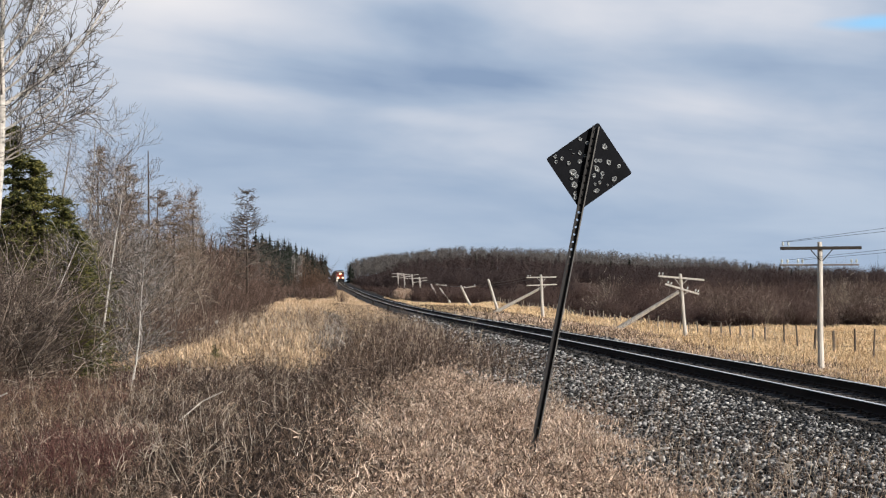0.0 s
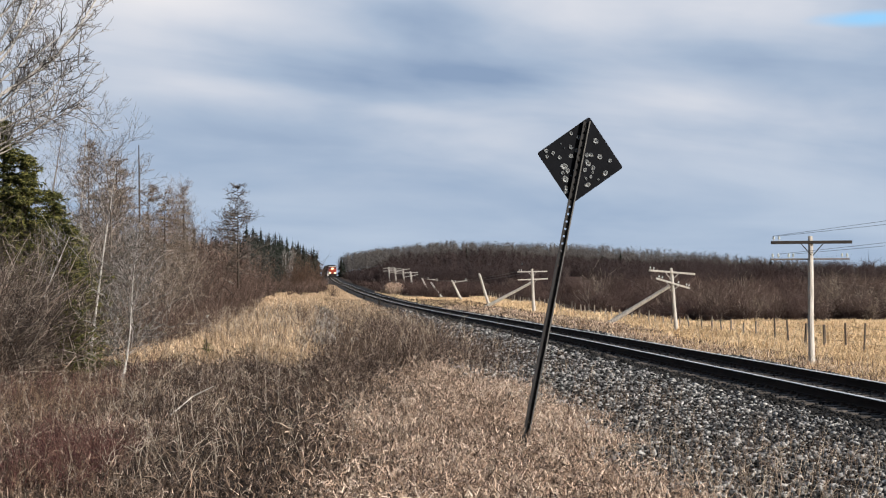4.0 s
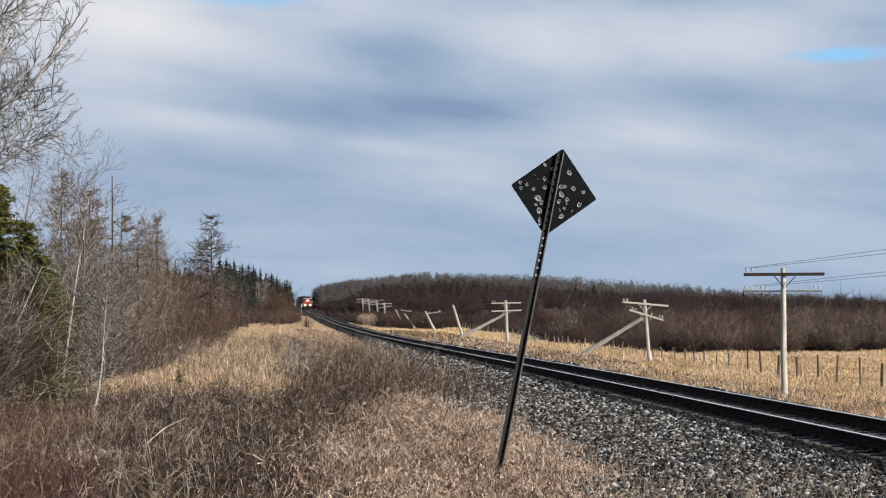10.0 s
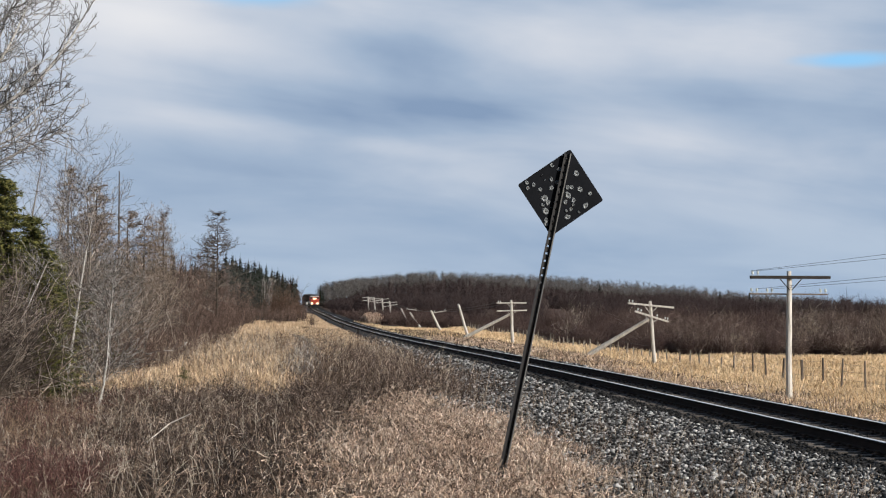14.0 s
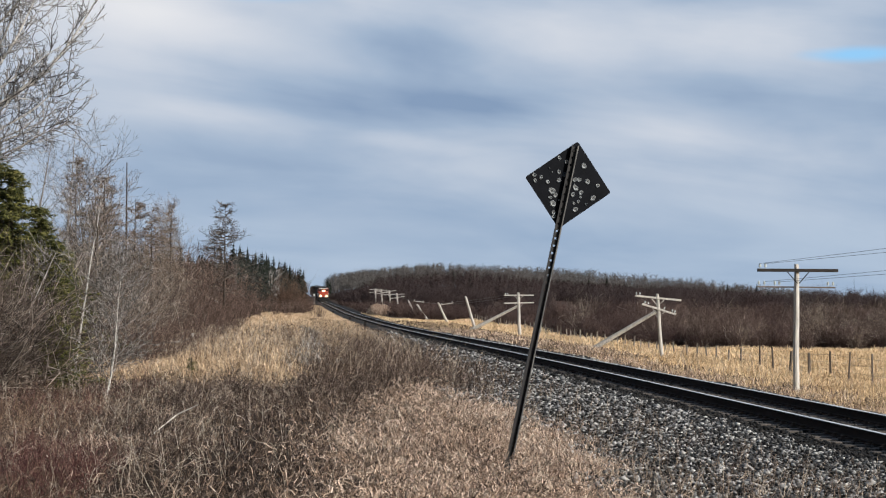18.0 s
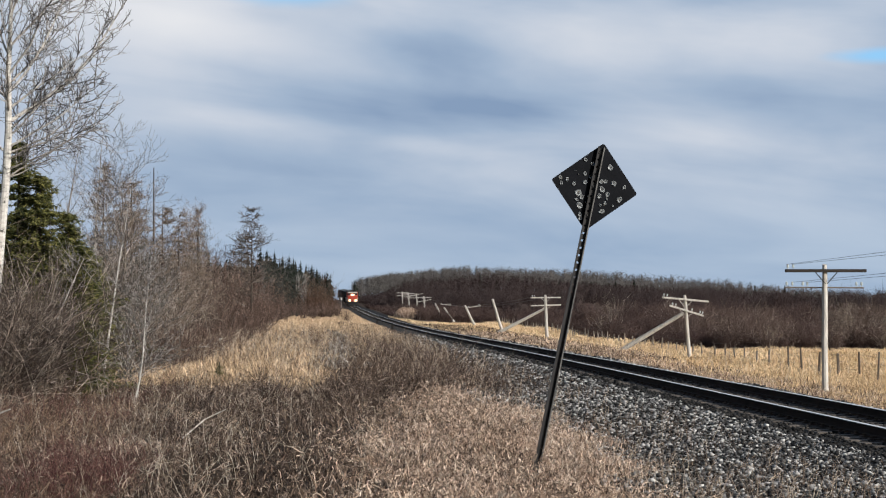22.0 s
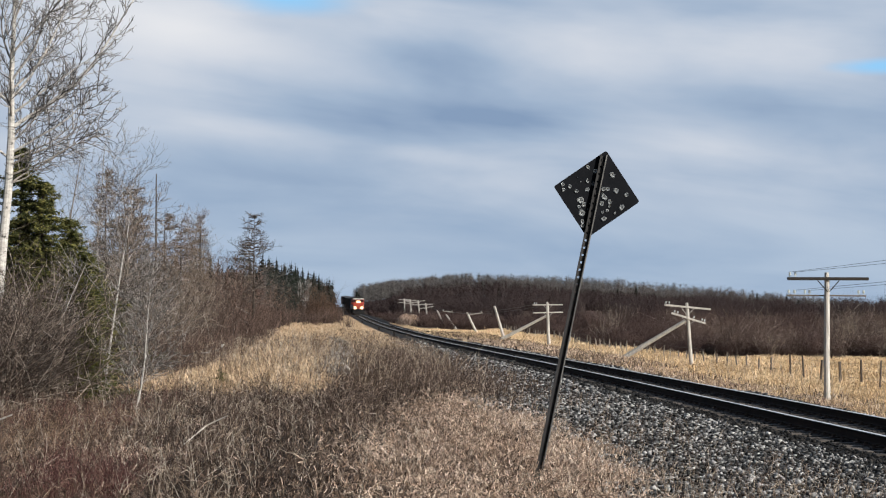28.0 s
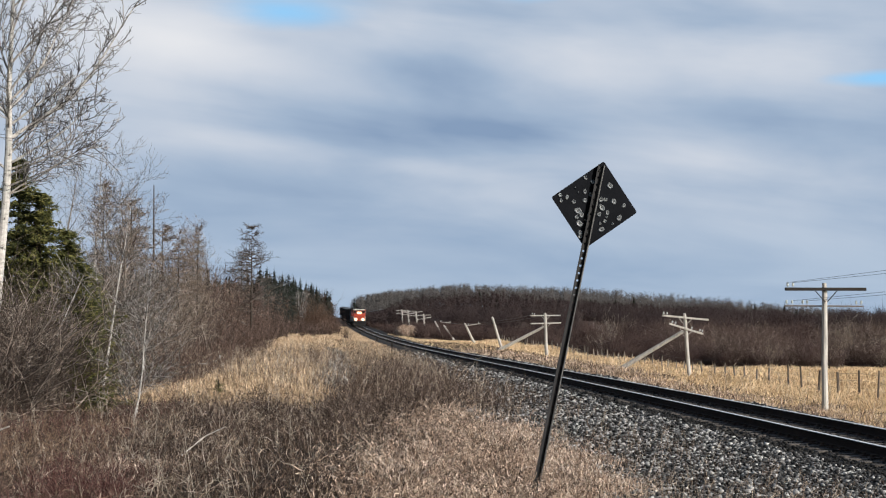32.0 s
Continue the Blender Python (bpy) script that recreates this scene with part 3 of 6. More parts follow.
def land(x, y):
    """Height of the ground."""
    x, y = np.asarray(x, float), np.asarray(y, float)
    r = rail_z(y) + 0.2
    left = np.interp(x, [-400, -60, -14, -7, -4, -1.5, 2.2, 3.2, 4.2, 7.6, 8.1], [6.0, 1.2, -0.1, -0.25, -0.15, 0.0, -0.13, -0.22, -0.35, -0.41, -0.42]) + r
    field = np.interp(y, [0, 110, 150, 183, 215, 260, 340, 420, 700, 1000, 4500], [-1.4, -1.45, -1.3, -1.05, -0.8, -0.6, 0.2, 0.9, 3.0, 5.0, 4.0])
    far = np.interp(x, [13, 30, 60, 120, 180, 260, 400, 800], [0, 3.0, 6.0, 4.0, -1.0, -6.5, -9.0, -9.0]) * np.clip((y - 300) / 400, 0, 1)
    s = np.clip((x - 10.9) / np.interp(y, [55, 75, 95], [3.2, 6.0, 12.0]), 0, 1)
    s = s * s * (3 - 2 * s)
    z = np.where(x < 8.1, left, (r - 0.42) * (1 - s) + (field + far) * s)
    bed = np.clip(np.minimum(x - 3.6, 11.5 - x), 0, 1)
    return z + ripple(x, y) * (1 - bed)


def build_ground():
    xs = np.unique(np.concatenate([np.arange(-14, 15.1, 0.35), np.arange(-60, 60, 3.0), np.arange(-400, 401, 25.0), [-4600, -2500, -1200, -700, 700, 1200, 2500, 4600]]))
    ys = np.unique(np.concatenate([np.arange(-12, 70, 0.5), np.arange(70, 220, 2.0), np.arange(220, 1000, 10.0), [-4600, -2000, -600, -150, -60, -30, 1100, 1300, 1700, 2500, 3500, 4600]]))
    X, Y = np.meshgrid(xs, ys)
    Z = land(np.clip(X, -400, 800), np.clip(Y, -60, 4500))
    n, k = X.shape
    v = np.stack([X, Y, Z], -1).reshape(-1, 3)
    i = np.arange(n * k).reshape(n, k)
    a, b, c, d = i[:-1, :-1].ravel(), i[:-1, 1:].ravel(), i[1:, 1:].ravel(), i[1:, :-1].ravel()
    f = np.concatenate([np.stack([a, b, c], 1), np.stack([a, c, d], 1)])
    ob = new("ground", tri_mesh("ground", v, f, M_GROUND))
    ob.data.polygons.foreach_set("use_smooth", [True] * len(ob.data.polygons))
    return tagged(ob, "dry late-autumn ground with litter, straw and a gravel railway bed", "ground", kind="structure")


def build_sky():
    """Part of a great sphere of cloud round the place."""
    R = 4200.0
    az = np.radians(np.arange(-75, 76, 3.0))
    el = np.radians(np.concatenate([np.arange(-4, 20, 1.0), np.arange(20, 49, 4.0)]))
    A, E = np.meshgrid(az, el)
    v = np.stack([np.sin(A) * np.cos(E), np.cos(A) * np.cos(E), np.sin(E)], -1).reshape(-1, 3) * R
    n, k = A.shape
    i = np.arange(n * k).reshape(n, k)
    a, b, c, d = i[:-1, :-1].ravel(), i[:-1, 1:].ravel(), i[1:, 1:].ravel(), i[1:, :-1].ravel()
    f = np.concatenate([np.stack([a, c, b], 1), np.stack([a, d, c], 1)])
    ob = new("backdrop", tri_mesh("backdrop", v, f, M_SKY))
    ob.data.polygons.foreach_set("use_smooth", [True] * len(ob.data.polygons))
    ob.location = (0, 0, 1.65)
    return tagged(ob, "streaky grey and white cloud with small blue gaps", "sky", kind="structure")


ground = build_ground()
backdrop = build_sky()


# ---------------------------------------------------------------- railway line
def build_track():
    track = thing("railway_track", Matrix(), "single railway line on dark timber ties in grey ballast", "railway track")
    ys = list(np.arange(-20, 60, 4.0)) + list(np.arange(60, 900, 8.0))
    # half section of a rail: foot, web, head
    half = [(0.070, 0.0), (0.070, 0.012), (0.012, 0.030), (0.009, 0.120), (0.035, 0.132), (0.037, 0.163), (0.034, 0.170)]
    sec = half + [(-a, b) for a, b in half[::-1]]
    for x in (TRACK_X - 0.753, TRACK_X + 0.753):
        s = Shape()
        v = [(x + a, y, float(rail_z(y)) - 0.172 + b) for y in ys for a, b in sec]
        k = len(sec)
        f, slots = [], []
        for i in range(len(ys) - 1):
            for j in range(k):
                q = (j + 1) % k
                f.append((i * k + j, i * k + q, (i + 1) * k + q, (i + 1) * k + j))
                # top faces get the painted glint, all others the shade-dark rust
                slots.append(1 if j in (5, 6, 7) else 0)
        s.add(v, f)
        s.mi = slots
        part("rail", s, (M_RAIL, M_RAILHEAD), track, "rusty steel rail, sides coloured dark as shade, polished head coloured bright as glint")
    rng = random.Random(4)
    tie = Shape().box(-1.3, 1.3, -0.115, 0.115, -0.19, 0.0, 0.012).mesh("tie", M_TIE)
    plate = Shape().box(-0.18, 0.18, -0.09, 0.09, 0.0, 0.018, 0.004)
    for dx in (-0.12, 0.12):
        plate.box(dx - 0.02, dx + 0.02, -0.045, -0.012, 0.012, 0.055)
        plate.box(dx - 0.02, dx + 0.02, 0.018, 0.05, 0.012, 0.05)
    plate = plate.mesh("tie_plate", M_PLATE)
    anchor = Shape().box(-0.10, 0.10, -0.022, 0.022, 0.0, 0.05, 0.008).mesh("rail_anchor", M_PLATE)
    y = 17.0
    while y < 165:
        z = float(rail_z(y)) - 0.192
        t = part("tie", tie, None, track)
        t.location = (TRACK_X + rng.uniform(-0.05, 0.05), y + rng.uniform(-0.03, 0.03), z)
        t.rotation_euler.z = rng.uniform(-0.02, 0.02)
        if y < 75:
            for sx in (-0.753, 0.753):
                part("tie_plate", plate, None, t).location = (sx, 0, 0)
            if y < 60:
                part("rail_anchor", anchor, None, t).location = (-0.753, 0.142, 0)
        y += 0.55
    far = Shape()
    while y < 700:
        z = float(rail_z(y)) - 0.192
        far.box(TRACK_X - 1.3, TRACK_X + 1.3, y - 0.115, y + 0.115, z - 0.19, z)
        y += 0.55
    tagged(part("tie", far, M_TIE, track), kind="stuff")
    return track


def edge_x(y):
    """Where the gravel begins."""
    return 3.55 + 0.45 * np.sin(y * 0.31) + 0.3 * np.sin(y * 1.3 + 1) + np.clip((y - 35) * 0.017, 0, 2.8)


def build_ballast():
    """Broken stone: near stones as lumps of their own, joined."""
    rng = np.random.default_rng(11)
    base = np.array([[1, 0, 0], [-1, 0, 0], [0, 1, 0], [0, -1, 0], [0, 0, 1], [0, 0, -1.0]])
    tri = np.array([[0, 2, 4], [2, 1, 4], [1, 3, 4], [3, 0, 4], [2, 0, 5], [1, 2, 5], [3, 1, 5], [0, 3, 5]])
    out, dark = [], []
    for y0, y1, dens, size in ((13, 26, 470, 0.025), (26, 42, 280, 0.029), (42, 70, 90, 0.045), (70, 130, 30, 0.055)):
        n = int((y1 - y0) * 8.6 * dens)
        x, y = rng.uniform(3.0, 11.6, n), rng.uniform(y0, y1, n)
        edge = edge_x(y)
        keep = rng.random(n) < np.clip((x - edge + 0.5) / 0.9, 0.04, 1)
        keep &= ~((np.abs(x - TRACK_X) < 1.3) & ((y - 17.0 + 0.115) % 0.55 < 0.22) & (rng.random(n) < 0.96))
        x, y = x[keep], y[keep]
        n = len(x)
        s = np.minimum(size * rng.lognormal(0, 0.32, n), size * 1.8)
        z = land(x, y) + s * 0.2 + rng.random(n) ** 2 * 0.055
        q = rng.normal(size=(n, 3, 3))
        u = q[:, 0] / np.linalg.norm(q[:, 0], axis=1, keepdims=True)
        w = np.cross(u, q[:, 1])
        w /= np.linalg.norm(w, axis=1, keepdims=True)
        R = np.stack([u, w, np.cross(u, w)], 2)
        pts = base[None] * rng.uniform(0.65, 1.3, (n, 6, 1)) * (s[:, None] * rng.uniform(0.7, 1.25, (n, 3)))[:, None]
        v = np.einsum("nij,nkj->nki", R, pts) * np.array([1.15, 1.15, 0.75]) + np.stack([x, y, z], 1)[:, None]
        # stones close to the track centre take the darker ramp
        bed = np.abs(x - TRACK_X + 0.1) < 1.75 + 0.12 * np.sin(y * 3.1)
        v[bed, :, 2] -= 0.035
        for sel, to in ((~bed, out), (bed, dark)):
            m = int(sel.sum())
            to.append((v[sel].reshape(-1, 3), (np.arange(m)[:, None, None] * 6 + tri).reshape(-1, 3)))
    stuff("ballast", dark, M_STONE_DARK, "black ballast between and beside the rails", "ballast")
    return stuff("ballast", out, M_STONE, "grey and black crushed stone ballast beside the rails", "ballast")


# ---------------------------------------------------------------- road-side sign, seen from behind
def build_sign():
    base = Vector((2.15, 17.0, -0.05))
    top = Vector((2.83, 17.0, 3.27))
    up = (top - base).normalized()
    length = (top - base).length
    right = Vector((1, 0.10, 0)) - up * Vector((1, 0.10, 0)).dot(up)
    right.normalize()
    back = right.cross(up)
    m = Matrix((right, -back, up)).transposed().to_4x4()
    m.translation = base
    if back.y > 0:
        m = Matrix((right, back, up)).transposed().to_4x4()
        m.translation = base
    sign = thing("warning_sign", m, "diamond sign on a leaning steel post, dark back pocked by shots", "sign")
    # local: x right, y away, z up the post
    # a U-shaped channel, open to the back, with a lip on each flange
    s = Shape()
    pitch, hole = 0.0762, 0.010
    s.box(-0.024, 0.024, 0.006, 0.010, -0.35, 1.85)
    z = 1.85
    while z < length - 0.02:
        z1 = min(z + pitch, length)
        zc = z + pitch / 2
        s.box(-0.024, -hole, 0.006, 0.010, z, z1)
        s.box(hole, 0.024, 0.006, 0.010, z, z1)
        s.box(-hole, hole, 0.006, 0.010, z, zc - hole)
        s.box(-hole, hole, 0.006, 0.010, zc + hole, z1)
        z = z1
    for sx, lip in ((-1, 0.005), (1, 0.012)):
        s.box(min(sx * 0.024, sx * 0.028), max(sx * 0.024, sx * 0.028), -0.026, 0.010, -0.35, length)
        if sx < 0:
            s.box(-0.028 - lip, -0.028, -0.026, -0.022, -0.35, length)
    post = part("post", s, M_CHANNEL, sign, "perforated steel channel post, coloured dark as shade")
    # right lip split off so that it can carry the painted sunlight
    part("lip", Shape().box(0.0281, 0.038, -0.026, -0.022, -0.35, length), M_LIP, post, "steel edge coloured pale as sunlit")
    # the plate turned in its plane
    a = 0.662 / 2
    r = 0.022
    pts = []
    for cx, cy, a0 in ((a - r, a - r, 0), (-a + r, a - r, 90), (-a + r, -a + r, 180), (a - r, -a + r, 270)):
        pts += [(cx + r * math.cos(radians(a0 + k * 22.5)), cy + r * math.sin(radians(a0 + k * 22.5))) for k in range(5)]
    pts = [(x, y * 0.945) for x, y in pts]
    turn = Matrix.Rotation(radians(PLATE_TURN), 2)
    pts = [turn @ Vector(p) for p in pts]
    cz = PLATE_Z
    n = len(pts)
    s = Shape()
    v = [(PLATE_X + p.x, 0.016, cz + p.y) for p in pts] + [(PLATE_X + p.x, 0.019, cz + p.y) for p in pts]
    s.add(v, [tuple(range(n)), tuple(range(n, 2 * n))[::-1]] + [(k, n + k, n + (k + 1) % n, (k + 1) % n) for k in range(n)])
    plate = part("sign_plate", s, M_SIGN, sign, "dark square sheet-metal plate set on its corner")
    # dents and holes torn by shots: pale rims round a pit
    rim = Shape().lathe((0, 0, 0), [(1.0, 0), (0.88, 0.5), (0.66, 0.62), (0.42, 0.2), (0.2, 0.02)], 11, "y")
    rim.mi = [1 if k == len(rim.f) - 1 else 0 for k in range(len(rim.f))]
    rim = rim.mesh("shot_mark", M_CHIP, M_CHANNEL)
    burst = Shape()
    rng = random.Random(5)
    ring = [(math.cos(k * math.tau / 9) * rng.uniform(0.9, 1.12), math.sin(k * math.tau / 9) * rng.uniform(0.85, 1.1)) for k in range(9)]
    burst.add([(x, 0, y) for x, y in ring] + [(x * 0.75, 0.6, y * 0.75) for x, y in ring] + [(x * 0.25, 0.08, y * 0.25) for x, y in ring],
              [(k, (k + 1) % 9, 9 + (k + 1) % 9, 9 + k) for k in range(9)] + [(9 + k, 9 + (k + 1) % 9, 18 + (k + 1) % 9, 18 + k) for k in range(9)] + [tuple(range(18, 27))])
    burst.mi[-1] = 1
    burst = burst.mesh("shot_mark", M_CHIP, M_CHANNEL)
    # places on the plate as seen upright, in hundredths of a metre from its middle, and the mark's size in millimetres
    for x, y, size in MARKS:
        o = part("shot_mark", rim if size < 20 or size % 2 else burst, None, plate)
        p = (back * 0 + Vector((x / 100, 0, y / 100)))
        o.matrix_basis = Matrix.Translation((PLATE_X + p.x, 0.0155, cz + p.z)) @ Matrix.Rotation(rng.uniform(0, 6), 4, "Y") @ Matrix.Diagonal((size / 960, -0.016, size / 960 * rng.uniform(0.75, 1.0), 1))
    for z in (length - 0.06, cz, cz - 0.3):
        part("bolt", Shape().lathe((0, 0, 0), [(0.011, 0), (0.011, 0.006), (0.006, 0.008)], 6, "y"), M_CHANNEL, sign).matrix_basis = Matrix.Translation((0, 0.006, z)) @ Matrix.Rotation(math.pi, 4, "Z")
    return sign


PLATE_Z, PLATE_X, PLATE_TURN = 2.981, 0.02, 46.0
MARKS = [(-36.9, 2.0, 21), (-34.9, -3.3, 21), (-29.5, 1.4, 23), (-14.9, 24.8, 23), (-6.5, 22.5, 23), (-12.6, 10.9, 24), (-10.6, 2.2, 24), (-21.8, -1.6, 21), (-5.6, 9.4, 24),
         (11.6, 22.4, 30), (19.0, 7.7, 28), (30.3, 6.0, 23), (27.9, -7.5, 32), (7.9, -1.3, 36), (5.4, 6.5, 24), (9.8, 7.4, 24), (6.5, -8.5, 26), (14.7, -4.9, 26),
         (13.8, -14.1, 19), (9.4, -16.9, 17), (12.2, -23.1, 32), (22.3, -15.0, 13), (-15.5, -9.9, 36), (-11.2, -13.1, 26), (-15.8, -16.5, 21), (-11.8, -22.2, 34), (-9.3, -30.7, 24),
         (-8.1, -34.4, 24), (-4.4, -11.1, 11), (-6.3, -17.1, 9), (-23.1, 12.4, 8), (-19.1, 9.0, 8), (15.0, -9.4, 13)]


# ---------------------------------------------------------------- telegraph line
def insulator(parent, x, z, y=0.0):
    o = part("insulator", INSULATOR, None, parent)
    o.location = (x, y, z)
    return o


def telegraph_pole(name_label, base, height, lean=(0.0, 0.0), arms=(), r=0.13, turn=0.0, thick=0.1):
    """A pole of weathered wood. arms: rows of (height, length, tilt, pins, dark)."""
    m = Matrix.Translation(base) @ Matrix.Rotation(radians(turn), 4, "Z") @ Matrix.Rotation(radians(lean[0]), 4, "Y") @ Matrix.Rotation(radians(lean[1]), 4, "X")
    pole = thing("telegraph_pole", m, name_label, "utility pole", "telegraph poles along the railway")
    hs = [-0.6, 0, height * 0.3, height * 0.6, height * 0.93, height]
    part("shaft", Shape().tube([(0.01 * math.sin(k * 2.1), 0.01 * math.cos(k * 3.3), h) for k, h in enumerate(hs)], [r * 1.08, r, r * 0.93, r * 0.85, r * 0.78, r * 0.66], 12), M_POLE, pole)
    for h, length, tilt, pins, dark in arms:
        a = part("crossarm", Shape().box(-length / 2, length / 2, -0.05, 0.05, -0.055, 0.055, 0.012), M_TIMBER_DARK if dark else M_POLE, pole)
        a.matrix_basis = Matrix.Translation((0, -r * 0.75 - 0.05, h)) @ Matrix.Rotation(radians(tilt), 4, "Y")
        for x in pins:
            insulator(a, x, 0.055)
        for sx in (-1, 1):
            b = part("brace", Shape().box(-0.016, 0.016, -0.004, 0.004, 0, 0.52), M_TIMBER_DARK if dark else M_POLE, a, "flat metal brace")
            b.matrix_basis = Matrix.Translation((sx * 0.03, -0.055, -0.45)) @ Matrix.Rotation(sx * radians(42), 4, "Y")
    return pole


def leaning_log(label, foot, head, r):
    foot, head = Vector(foot), Vector(head)
    log = thing("fallen_pole", Matrix.Translation(foot), label, "utility pole")
    d = head - foot
    part("shaft", Shape().tube([d * -0.04, d * 0.3, d * 0.7, d], [r * 1.1, r, r * 0.85, r * 0.75], 12), M_POLE, log)
    return log


def wire(name, pts, r, label):
    s = Shape().tube(pts, [r] * len(pts), 5)
    return tagged(new(name, s.mesh(name, M_WIRE)), label, "wire", "telegraph wires")


def sagging(a, b, sag, n=14):
    a, b = Vector(a), Vector(b)
    return [a.lerp(b, k / n) - Vector((0, 0, sag * 4 * (k / n) * (1 - k / n))) for k in range(n + 1)]


INSULATOR = Shape().lathe((0, 0, 0), [(0.014, 0), (0.014, 0.06), (0.045, 0.06), (0.045, 0.10), (0.035, 0.115), (0.038, 0.15), (0.02, 0.17)], 8).mesh("insulator", M_INSULATOR)
ARM = 2.86


def at_land(x, y, dz=0.0):
    return (x, y, float(land(x, y)) + dz)


def build_line():
    full = (-1.3, -1.08, 1.08, 1.3)
    p1 = telegraph_pole("tall weathered telegraph pole with a dark crossarm and wires", at_land(17.42, 57.7), 4.5, (0.1, 0), [(4.28, ARM, -0.3, (-1.34, -1.15), True)], 0.115)
    low = part("crossarm", Shape().box(-1.42, 1.38, -0.035, 0.035, -0.025, 0.025, 0.008), M_POST, p1, "thin lower crossarm with glass insulators")
    low.matrix_basis = Matrix.Translation((0.05, 0.16, 3.70))
    for x in (-1.35, -1.15, -0.78, -0.62, 1.12, 1.3):
        insulator(low, x, 0.03)
    base = float(land(17.42, 57.7))
    far = (24.0, 16.0)
    for x, z, dz in ((-1.34, 4.5, 0.55), (-1.15, 4.5, 0.1), (-1.1, 3.88, 0.5), (-0.57, 3.88, 0.2)):
        wire("wire", sagging((17.42 + x, 57.7, base + z), (far[0] + x, far[1], base + z + 0.9 + dz), 0.06), 0.006, "thin dark telegraph wire running off from a pole")
    p2b = at_land(21.53, 98)
    telegraph_pole("weathered telegraph pole with two skewed crossarms, propped by a fallen one", p2b, 3.75, (-4.3, 0), [(3.5, 2.75, 9.5, (-1.3, -1.1), False), (2.85, 2.1, 21, (-0.9, -0.7, 0.3, 0.8, 0.95), False)], 0.12)
    leaning_log("fallen weathered pole leaning against a telegraph pole", at_land(17.45, 99.5), (21.2, 98.1, p2b[2] + 2.7), 0.135)
    p3b = at_land(20.5, 153)
    telegraph_pole("weathered telegraph pole with two pale crossarms", p3b, 4.0, (-2.2, 0), [(3.75, 2.75, 1.5, (-1.2, -1.0), False), (3.05, 2.75, 0.5, (), False)], 0.16)
    leaning_log("fallen weathered pole leaning against a telegraph pole", at_land(16.0, 154.5), (20.3, 153.1, p3b[2] + 2.75), 0.15)
    for x, y, h, lean, r in ((19.6, 183, 3.55, -17, 0.16), (19.4, 213, 2.9, -26, 0.16), (19.3, 245, 2.6, -35, 0.15), (19.4, 268, 2.9, -27, 0.15)):
        telegraph_pole("old broken telegraph pole leaning over without crossarms", at_land(x, y), h, (lean, 0), (), r)
    for x, y, h, lean, tilt in ((19.3, 312, 3.6, -6, 4), (19.4, 338, 4.0, -6, -3), (19.2, 366, 4.2, -5, 3), (19.2, 395, 4.2, -4, 2)):
        telegraph_pole("distant leaning telegraph pole with a crossarm", at_land(x, y), h, (lean, 0), [(h - 0.25, 2.75, tilt, (), False), (h - 0.85, 2.75, -tilt, (), False)], 0.17)


def build_slack_wires():
    """Slack wires between the old poles, with torn-off crossarms still hanging in them."""
    lines = []
    for dx, dz in ((0.0, 0.0), (1.3, -0.1)):
        pts = []
        stops = [(19.1 + dx, 153.0, float(land(20.5, 153)) + 3.78), (16.6 + dx, 190.0, 1.72 + dz), (16.5 + dx, 232.0, 1.98 + dz), (18.0 + dx, 312.0, float(land(19.3, 312)) + 3.4)]
        for a, b in zip(stops, stops[1:]):
            pts += sagging(a, b, 0.12, 6)[:-1]
        pts.append(Vector(stops[-1]))
        lines.append(wire("wire", pts, 0.012, "slack old telegraph wire between broken poles"))
    for x, y, z, tilt in ((17.2, 190.0, 1.64, -9), (17.1, 232.0, 1.91, 6)):
        arm = thing("torn_crossarm", Matrix.Translation((x, y, z)) @ Matrix.Rotation(radians(tilt), 4, "Y"), "torn-off pale crossarm hanging in slack wires", "crossarm")
        part("beam", Shape().box(-0.75, 0.75, -0.04, 0.04, -0.045, 0.04, 0.012), M_POLE, arm)
        for dx in (-0.6, 0.6):
            insulator(arm, dx, 0.04)


def build_fence():
    rng = random.Random(8)
    fence = thing("field_fence", Matrix(), "old wire fence on grey wooden posts along the field", "fence")
    kinds = [Shape().tube([(0, 0, -0.4), (0.005, 0, 0.5), (0, 0.004, 1.12)], [0.05, 0.047, 0.042], 7).mesh("post", M_POST),
             Shape().tube([(0, 0, -0.4), (0.01, 0, 0.5), (0.004, 0.01, 1.22)], [0.042, 0.042, 0.036], 6).mesh("post", M_POST),
             Shape().box(-0.05, 0.05, -0.045, 0.045, -0.4, 1.05, 0.01).mesh("post", M_POST)]
    pale = [Shape().tube([(0, 0, -0.4), (0.005, 0, 0.4), (0, 0.004, 0.92)], [0.055, 0.05, 0.046], 7).mesh("post", M_POST_PALE),
            Shape().tube([(0, 0, -0.4), (0.01, 0, 0.4), (0.004, 0.01, 0.8)], [0.05, 0.048, 0.04], 6).mesh("post", M_POST_PALE)]
    tops = []
    y = 50.0
    while y < 330:
        x = 22.9 + 0.012 * (y - 60) + rng.uniform(-0.12, 0.12)
        # posts from y = 84 on take the paler wood
        p = part("post", rng.choice(kinds if y < 84 else pale), None, fence)
        p.location = at_land(x, y)
        p.rotation_euler = (rng.gauss(0, 0.05), rng.gauss(0, 0.06), rng.uniform(0, 6))
        tops.append(Vector(p.location))
        y += rng.uniform(2.5, 3.1)
    for h in (0.35, 0.68, 0.98):
        part("fence_wire", Shape().tube([q + Vector((0.06, 0, h)) for q in tops], [0.004] * len(tops), 4), M_WIRE, fence)
    return fence


track = build_track()
ballast = build_ballast()
sign = build_sign()
build_line()
build_slack_wires()
fence = build_fence()


